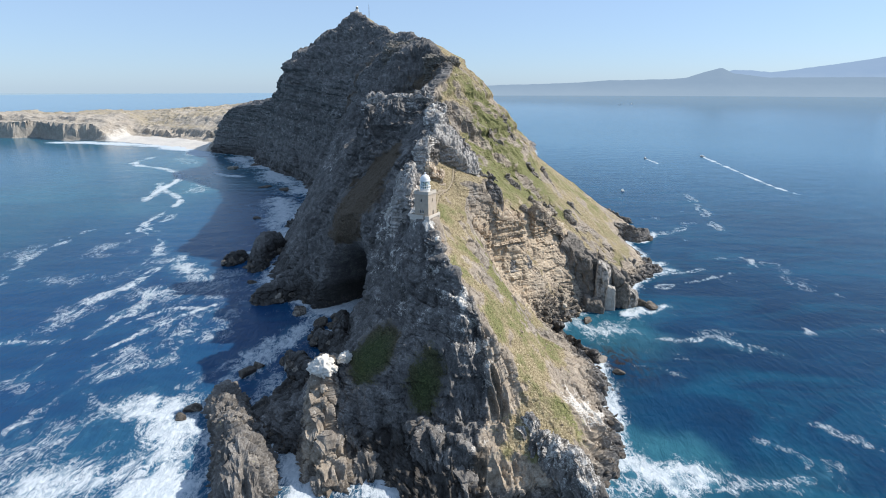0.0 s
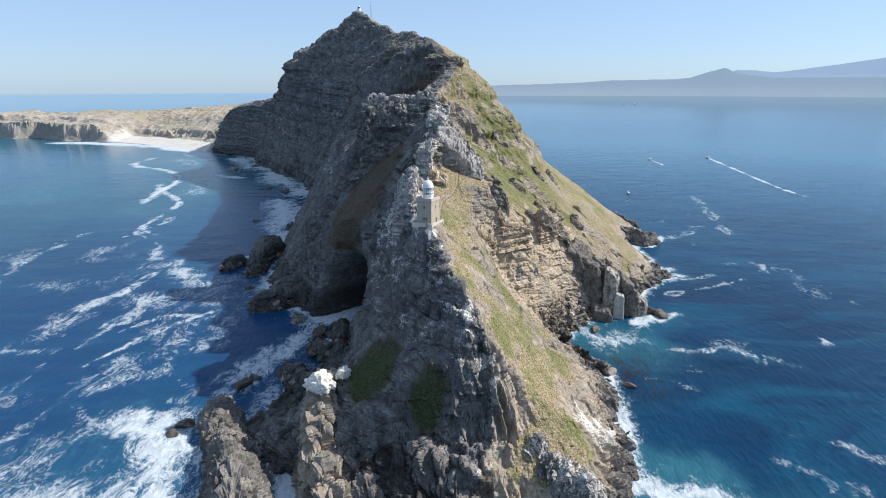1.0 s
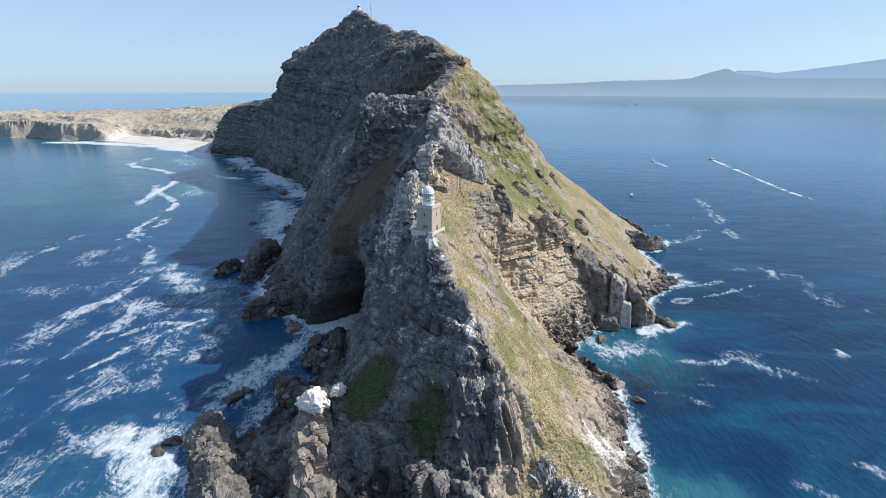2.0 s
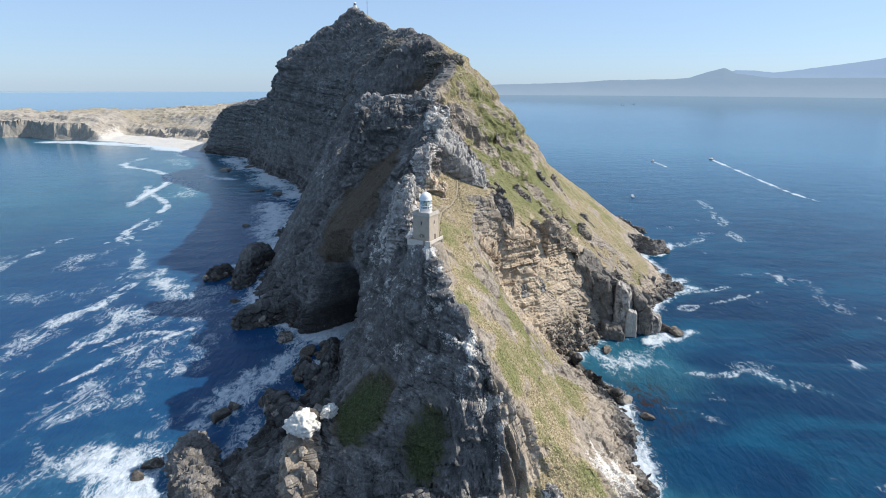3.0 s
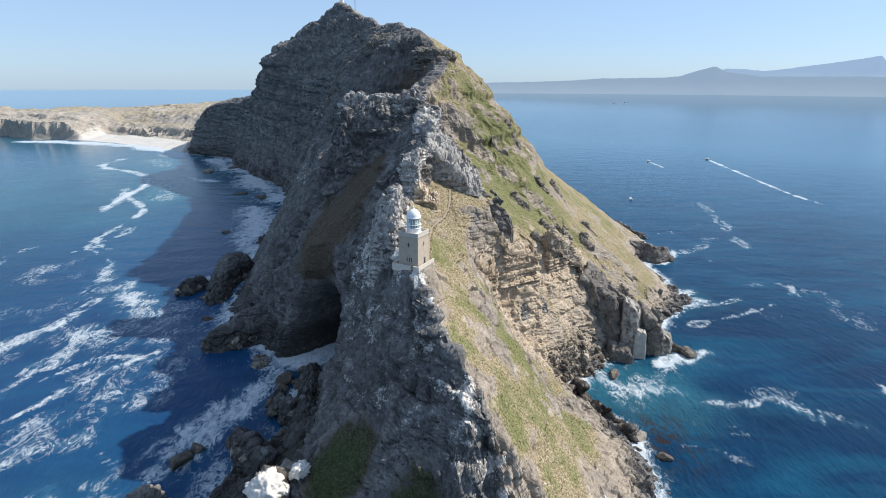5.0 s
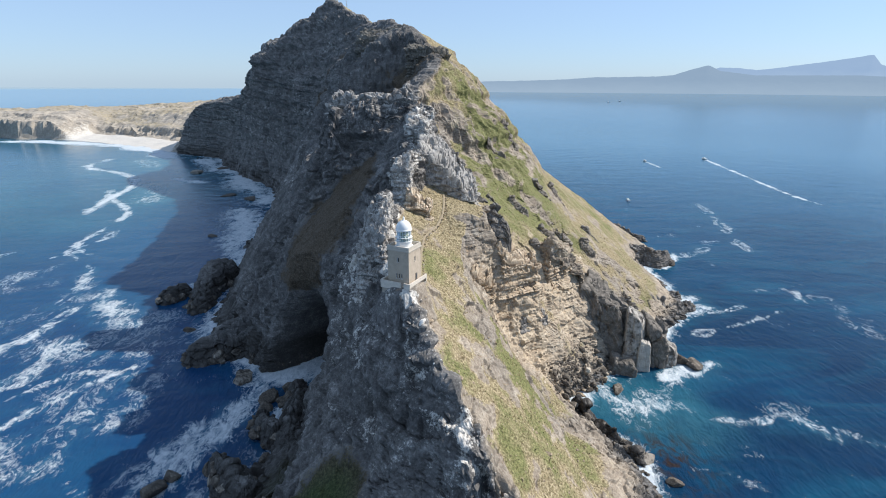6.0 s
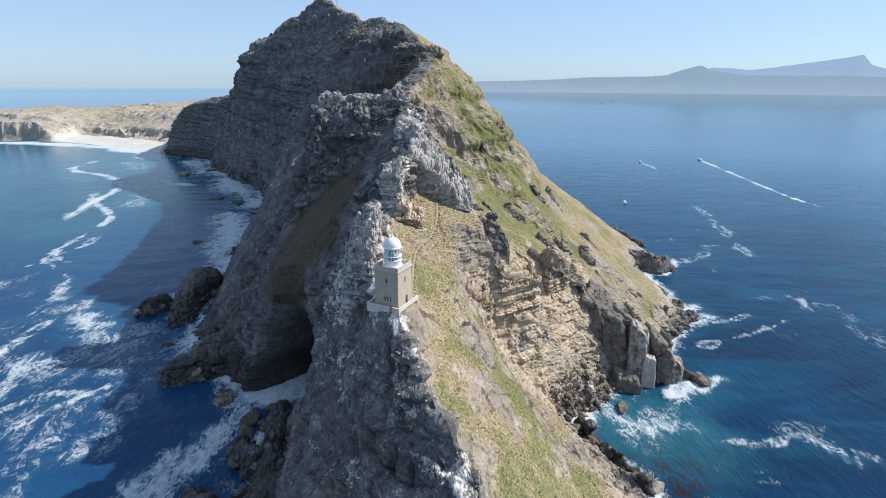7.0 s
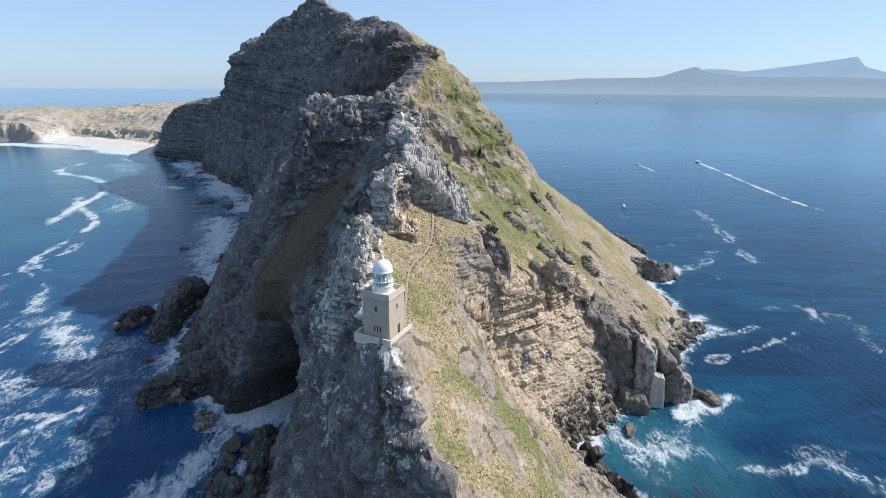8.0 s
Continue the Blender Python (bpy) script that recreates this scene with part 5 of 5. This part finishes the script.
def lighthouse():
    top = new("lighthouse")
    top.matrix_world = pose(-0.1, 0.3, 73.7, 0, 0, -30) @ Matrix.Scale(1.07, 4)
    tagged(top, "square beige lighthouse tower with a white domed lantern", "lighthouse")
    h = 2.75
    # thick walls round an empty shaft, with openings cut through for door and windows
    def wall(span, holes):
        """Blocks of a wall from x -h to h, round holes of x0, x1, z0, z1."""
        bm = bmesh.new()
        cuts_x = sorted({-h, h, *[v for o in holes for v in o[:2]]})
        cuts_z = sorted({0.0, 7.9, *[v for o in holes for v in o[2:]]})
        for a, b in zip(cuts_x[:-1], cuts_x[1:]):
            for c, d in zip(cuts_z[:-1], cuts_z[1:]):
                if not any(o[0] <= a and b <= o[1] and o[2] <= c and d <= o[3] for o in holes):
                    box(bm, a, b, -h, -h + 0.45, c, d)
        bmesh.ops.remove_doubles(bm, verts=bm.verts, dist=0.001)
        return bm
    front = [(-0.75, -0.3, 1.3, 2.5), (-0.1, 0.35, 1.3, 2.5), (0.55, 1.0, 1.3, 2.5), (-0.35, 0.25, 5.2, 6.3)]
    side = [(0.2, 1.05, 0.0, 2.1), (-0.2, 0.35, 5.2, 6.3)]
    turns = ((0, front), (90, side), (180, []), (270, []))
    for angle, holes in turns:
        bm = wall(h, holes)
        if angle in (90, 270):
            for v in bm.verts:
                v.co.x *= (h - 0.45) / h if abs(abs(v.co.x) - h) < 0.01 else 1
        bm.transform(Matrix.Rotation(radians(angle), 4, "Z"))
        part("wall", bm, PLASTER, top)
        for o in holes:
            depth = -h + 0.22
            is_door = o[2] == 0
            turn = Matrix.Rotation(radians(angle), 4, "Z")
            fb = bmesh.new()
            w = 0.07
            for b in ((o[0], o[0] + w, o[2], o[3]), (o[1] - w, o[1], o[2], o[3]), (o[0] + w, o[1] - w, o[3] - w, o[3]), (o[0] + w, o[1] - w, o[2], o[2] + w)):
                box(fb, b[0], b[1], depth - 0.05, depth + 0.05, b[2], b[3])
            fb.transform(turn)
            pane = one_box(o[0] + w, o[1] - w, depth - 0.02, depth + 0.02, o[2] + w, o[3] - w, bevel=0)
            pane.transform(turn)
            if is_door:
                door = part("door", pane, DARK_TRIM, top, "dark painted tower door")
                part("door_frame", fb, WHITE_PAINT, door)
            else:
                win = part("window", fb, WHITE_PAINT, top, "small white-framed window")
                part("pane", pane, DARK_TRIM, win)
                sill = one_box(o[0] - 0.08, o[1] + 0.08, -h - 0.08, -h + 0.2, o[2] - 0.09, o[2] - 0.003, bevel=0.01)
                sill.transform(turn)
                part("sill", sill, CEMENT, win)
    part("plinth", box(bmesh.new(), -h - 0.12, h + 0.12, -h - 0.12, h + 0.12, -1.5, -0.003, 0.03), CEMENT, top)
    part("cornice", box(bmesh.new(), -h - 0.22, h + 0.22, -h - 0.22, h + 0.22, 7.903, 8.2, 0.04), CEMENT, top, "projecting cement cornice")
    for k in range(4):
        bm = one_box(-h - 0.1, h - 0.18, -h - 0.1, -h + 0.17, 8.203, 9.0, bevel=0.03)
        bm.transform(Matrix.Rotation(radians(90 * k), 4, "Z"))
        part("parapet", bm, CEMENT, top)
    lantern = part("lantern_base", lathe([(2.1, 8.203), (2.1, 8.5), (1.75, 8.6), (1.75, 9.6), (1.95, 9.65), (1.95, 9.8)]), WHITE_PAINT, top, "round white lantern base")
    part("lens", lathe([(0.3, 9.85), (0.75, 10.1), (0.85, 10.9), (0.75, 11.7), (0.3, 12.0)], 20), LENS_BRASS, top, "brass-framed glass lens")
    steps = 16
    for k in range(steps):
        a0, a1 = 2 * math.pi * k / steps, 2 * math.pi * (k + 1) / steps
        bm = bmesh.new()
        for z0, z1 in ((9.82, 10.95), (11.0, 12.2)):
            q = []
            for r in (1.60, 1.63):
                q += [bm.verts.new((r * math.cos(a), r * math.sin(a), z)) for a, z in ((a0, z0), (a1, z0), (a1, z1), (a0, z1))]
            for f in ((0, 1, 2, 3), (7, 6, 5, 4), (0, 4, 5, 1), (1, 5, 6, 2), (2, 6, 7, 3), (3, 7, 4, 0)):
                bm.faces.new([q[i] for i in f])
        pane = part("lantern_pane", bm, LANTERN_GLASS, top)
        pane.visible_shadow = False
        bar = one_box(1.58, 1.68, -0.035, 0.035, 9.81, 12.2, bevel=0)
        bar.transform(Matrix.Rotation(a0, 4, "Z"))
        part("glazing_bar", bar, WHITE_PAINT, top)
    part("glazing_ring", lathe([(1.60, 10.955), (1.68, 10.955), (1.68, 10.995), (1.60, 10.995)], 32), WHITE_PAINT, top)
    dome = [(1.85, 12.2), (1.9, 12.3), (1.85, 12.45)] + [(1.78 * math.cos(a), 12.5 + 2.0 * math.sin(a)) for a in np.linspace(0, 1.42, 12)] + [(0.25, 14.55), (0.25, 14.75)]
    d = part("dome", lathe(dome), WHITE_PAINT, top, "white ribbed lantern dome")
    d.data.polygons.foreach_set("use_smooth", [True] * len(d.data.polygons))
    part("finial", lathe([(0.12, 14.75), (0.2, 14.85), (0.24, 14.98), (0.2, 15.1), (0.06, 15.2), (0.04, 15.5)], 16), WHITE_PAINT, top)
    for k in range(16):
        a = 2 * math.pi * k / 16
        bm = one_box(1.88, 1.93, -0.025, 0.025, 9.8, 10.6, bevel=0)
        bm.transform(Matrix.Rotation(a, 4, "Z"))
        part("gallery_post", bm, WHITE_PAINT, top)
    part("gallery_rail", lathe([(1.87, 10.6), (1.94, 10.6), (1.94, 10.66), (1.87, 10.66)], 32), WHITE_PAINT, top)
    return top


def terrace():
    top = new("terrace")
    top.matrix_world = pose(-0.1, 0.3, 73.7, 0, 0, -30) @ Matrix.Scale(1.07, 4)
    tagged(top, "concrete terrace with a low whitewashed wall round the tower", "terrace", kind="structure")
    part("slab", one_box(-3.9, 3.6, -3.7, 3.9, -2.4, -0.02, bevel=0.05), CONCRETE, top)
    for b in ((-3.9, 1.2, -3.95, -3.7), (2.0, 3.6, -3.95, -3.7), (3.35, 3.6, -3.697, 4.2)):
        part("low_wall", one_box(*b, -1.0, 0.75, bevel=0.04), WALL_PAINT, top, "low pale wall")
        part("coping", one_box(b[0] - 0.04, b[1] + 0.04, b[2] - 0.04, b[3] + 0.04, 0.753, 0.84, bevel=0.02), WALL_PAINT, top)
    part("low_wall", one_box(-4.15, -3.9, -3.95, -1.0, -1.0, 0.9, bevel=0.04), WALL_PAINT, top)


lighthouse()
terrace()


def summit_light():
    top = new("old_lighthouse")
    top.matrix_world = pose(-91, 620, 219.5)
    tagged(top, "small round white lighthouse on the distant summit", "lighthouse")
    part("tower", lathe([(2.6, -3), (2.4, 0), (2.2, 5), (2.5, 5.1), (2.5, 5.5)], 24), WHITE_PAINT, top)
    part("lantern", lathe([(1.6, 5.5), (1.6, 7.5)], 20), DARK_TRIM, top)
    part("dome", lathe([(1.9, 7.5), (1.7, 8.2), (1.0, 8.9), (0.2, 9.3)], 20), WHITE_PAINT, top)
    wall = part("lookout_wall", one_box(-9, 7, -7.4, -6.8, -5, 0.5), WALL_PAINT, top)


def mast():
    top = new("radio_mast")
    top.matrix_world = pose(-74, 615, 206)
    tagged(top, "thin grey steel lattice radio mast on the summit", "mast")
    for k in range(3):
        a = 2 * math.pi * k / 3
        bm = one_box(-0.09, 0.09, -0.09, 0.09, -3, 24, bevel=0)
        bm.transform(Matrix.Translation((0.55 * math.cos(a), 0.55 * math.sin(a), 0)))
        part("leg", bm, STEEL, top)
    for k in range(12):
        part("brace", lathe([(0.62, 1.8 * k + 0.5), (0.62, 1.8 * k + 0.66)], 3), STEEL, top)
    part("antenna", one_box(-0.06, 0.06, -0.06, 0.06, 24, 27, bevel=0), STEEL, top)


STEEL = plain("mast_steel", (0.35, 0.36, 0.37), 0.5, 0.6, 0.2)
summit_light()
mast()


# ---- boats on the bay ----
def boat(label, x, y, heading, size):
    top = new("motor_boat")
    top.matrix_world = pose(x, y, float(sea_level(np.array(x), np.array(y))) + 0.1, 0, 0, heading) @ Matrix.Scale(size, 4)
    tagged(top, label, "boat", "boats on the bay")
    bm = bmesh.new()
    rings = []
    for u in np.linspace(-1, 1, 9):
        w = 1.3 * (1 - max(0, u) ** 2.2) + 0.02
        rings.append([bm.verts.new((4.5 * u, s * w * k, z + 0.35 * max(0, u) ** 2)) for s, k, z in ((-1, 1, 1.1), (-1, 0.8, 0.2), (0, 1, -0.4), (1, 0.8, 0.2), (1, 1, 1.1))])
    for a, b in zip(rings[:-1], rings[1:]):
        for k in range(4):
            bm.faces.new((a[k], a[k + 1], b[k + 1], b[k]))
        bm.faces.new((a[4], a[0], b[0], b[4]))
    bm.faces.new(rings[0])
    bm.faces.new(rings[-1])
    bmesh.ops.recalc_face_normals(bm, faces=bm.faces)
    part("hull", bm, WHITE_PAINT, top)
    part("cabin", one_box(-1.0, 1.4, -0.8, 0.8, 1.1, 2.3, bevel=0.15), WHITE_PAINT, top)
    part("windscreen", one_box(1.402, 1.45, -0.7, 0.7, 1.5, 2.1, bevel=0), DARK_TRIM, top)
    part("engine", one_box(-4.9, -4.4, -0.3, 0.3, 0.3, 1.5, bevel=0.08), STEEL, top)


boat("white motor boat drawing a long pale wake", 497, 737, 102, 1.3)
boat("small white motor boat with a short wake", 386, 718, 95, 1.1)
boat("small white boat near the eastern shore", 238, 424, 80, 1.0)
boat("white boat far out on the bay", 1067, 2728, 200, 1.6)
boat("white boat far out beside another", 1157, 2801, 200, 1.6)


# ---- small outcrops on the eastern slope ----
def slope_outcrop(x, y, run, wide, seed, label):
    """A short rib of rock lying down the slope."""
    spine = []
    for k in range(4):
        px, py = x + run * k / 3, y - 0.35 * run * k / 3
        spine.append((px, py, ground_at(px, py) + (1.6, 2.4, 1.8, 0.6)[k], wide))
    crag(label, spine, seed, white=0.3, warm=0.45, size=0.6, depth=7, shape=2.4, beds=0.6, group="outcrops on the heath slope")


for k, (x, y, run, wide) in enumerate([(34, 104, 9, 3.5), (47, 118, 10, 4), (60, 108, 9, 4), (72, 124, 10, 4.5), (52, 88, 8, 3.5), (88, 132, 10, 4.5), (66, 150, 10, 4), (40, 140, 9, 4), (95, 155, 11, 5), (30, 84, 7, 3), (80, 172, 12, 5), (104, 112, 10, 4), (52, 172, 10, 4.5)]):
    slope_outcrop(x, y, run, wide, 340 + k, "small weathered rock outcrop among heath" if k % 2 else "broken tan rock rib in the heath slope")


# ---- heath: shrubs and grass clumps ----
def shrub_material(name, dark, light):
    m, t, s = material(name)
    g = t.nodes.new("ShaderNodeNewGeometry")
    fine = noise_tex(t, place(t), 2.5, 4, 0.6)
    k = calc(t, "MULTIPLY_ADD", g.outputs["Random Per Island"], 0.7, calc(t, "MULTIPLY", fine, 0.3))
    t.links.new(stops(t, k, (0.15, dark), (0.85, light)), s.inputs["Base Color"])
    s.inputs["Roughness"].default_value = 0.95
    s.inputs["Specular IOR Level"].default_value = 0.15
    return m


def clumps(name, label, where, low, high, mat, seed):
    """Many small bushes, each a tuft of pointed leaf blades."""
    r = np.random.default_rng(seed)
    verts, faces = [], []
    start = 0
    for i in where:
        size = low + (high - low) * r.random() ** 1.8
        blades = 9
        a = r.uniform(0, 6.28, blades)
        lean = r.uniform(0.15, 1.0, blades)
        tall = size * r.uniform(0.25, 0.6, blades)
        wide = size * r.uniform(0.18, 0.34, blades)
        base = GFLAT[i] - GNORM[i] * 0.1 * size
        out = np.stack([np.cos(a), np.sin(a), 0 * a], 1)
        acr = np.stack([-np.sin(a), np.cos(a), 0 * a], 1)
        root = base + out * (0.15 * size)
        tip = root + out * (lean * size * 0.6)[:, None] + np.array([0, 0, 1]) * tall[:, None]
        mid = (root + tip) / 2 + np.array([0, 0, 0.15]) * tall[:, None]
        verts.append(np.stack([root - acr * 0.3 * wide[:, None], root + acr * 0.3 * wide[:, None], mid + acr * wide[:, None], tip, mid - acr * wide[:, None]], 1).reshape(-1, 3))
        k = start + 5 * np.arange(blades)[:, None]
        faces.append(np.concatenate([k + np.array([0, 1, 2]), k + np.array([0, 2, 4]), k + np.array([4, 2, 3])]))
        start += 5 * blades
    ob = mesh_object(name, np.concatenate(verts).tolist(), np.concatenate(faces).tolist(), mat, smooth=False)
    return tagged(ob, label, "shrubs", kind="stuff")


HEATH_DRY = shrub_material("dry_heath", (0.20, 0.16, 0.085), (0.46, 0.385, 0.24))
HEATH_GREEN = shrub_material("green_heath", (0.11, 0.115, 0.05), (0.29, 0.27, 0.13))
open_heath = np.clip(GHEATH - 0.25, 0, 1) * (gz > 8) * (np.hypot(gx, gy) > 7)
clumps("dry_heath", "low tan heath and grass tufts on the slope", pick(open_heath * (gy < 190) * (gx > CREST_X), 14000), 0.15, 0.5, HEATH_DRY, 71)
clumps("green_heath", "low olive green shrubs scattered over the slopes", pick(open_heath * (gy < 260) * (gx > CREST_X), 3000), 0.18, 0.6, HEATH_GREEN, 72)

# ---- single stones of the headland, last ----
set_stones(CREST_SHAPES, pick(near_crest * (gy < 130) * (gy > -45) * (np.hypot(gx, gy) > 7), 120), 0.8, 2.4)
set_stones(SLOPE_SHAPES, pick(slope * (gy < 120) * (np.hypot(gx, gy) > 7), 80), 0.8, 2.8)
set_stones(SHORE_SHAPES, pick(east_shore * (gy < 120) + 4 * cove + 0.5 * west_shore * (gy < 120), 100), 1.4, 4.2)


def cove_boulders():
    """Fallen blocks heaped in the cove between slope and water."""
    r = np.random.default_rng(83)
    for k in range(240):
        u, side = r.random(), r.normal()
        x, y = 60 + 36 * u + 4.5 * side, 44 + 31 * u - 4.5 * side
        z = ground_at(x, y)
        if z > 17 or z < -0.3:
            continue
        size = 1.3 + 3.4 * r.random() ** 2
        piece = new("stone", (SHORE_SHAPES if k % 3 else SLOPE_SHAPES)[k % 9])
        piece.parent = HEADLAND
        piece.matrix_local = Matrix.LocRotScale((x, y, max(z, -0.4) + 0.15 * size), Euler((r.uniform(-0.7, 0.7), r.uniform(-0.7, 0.7), r.uniform(0, 6))), (size, size * r.uniform(0.7, 1), size * r.uniform(0.8, 1.3)))


cove_boulders()
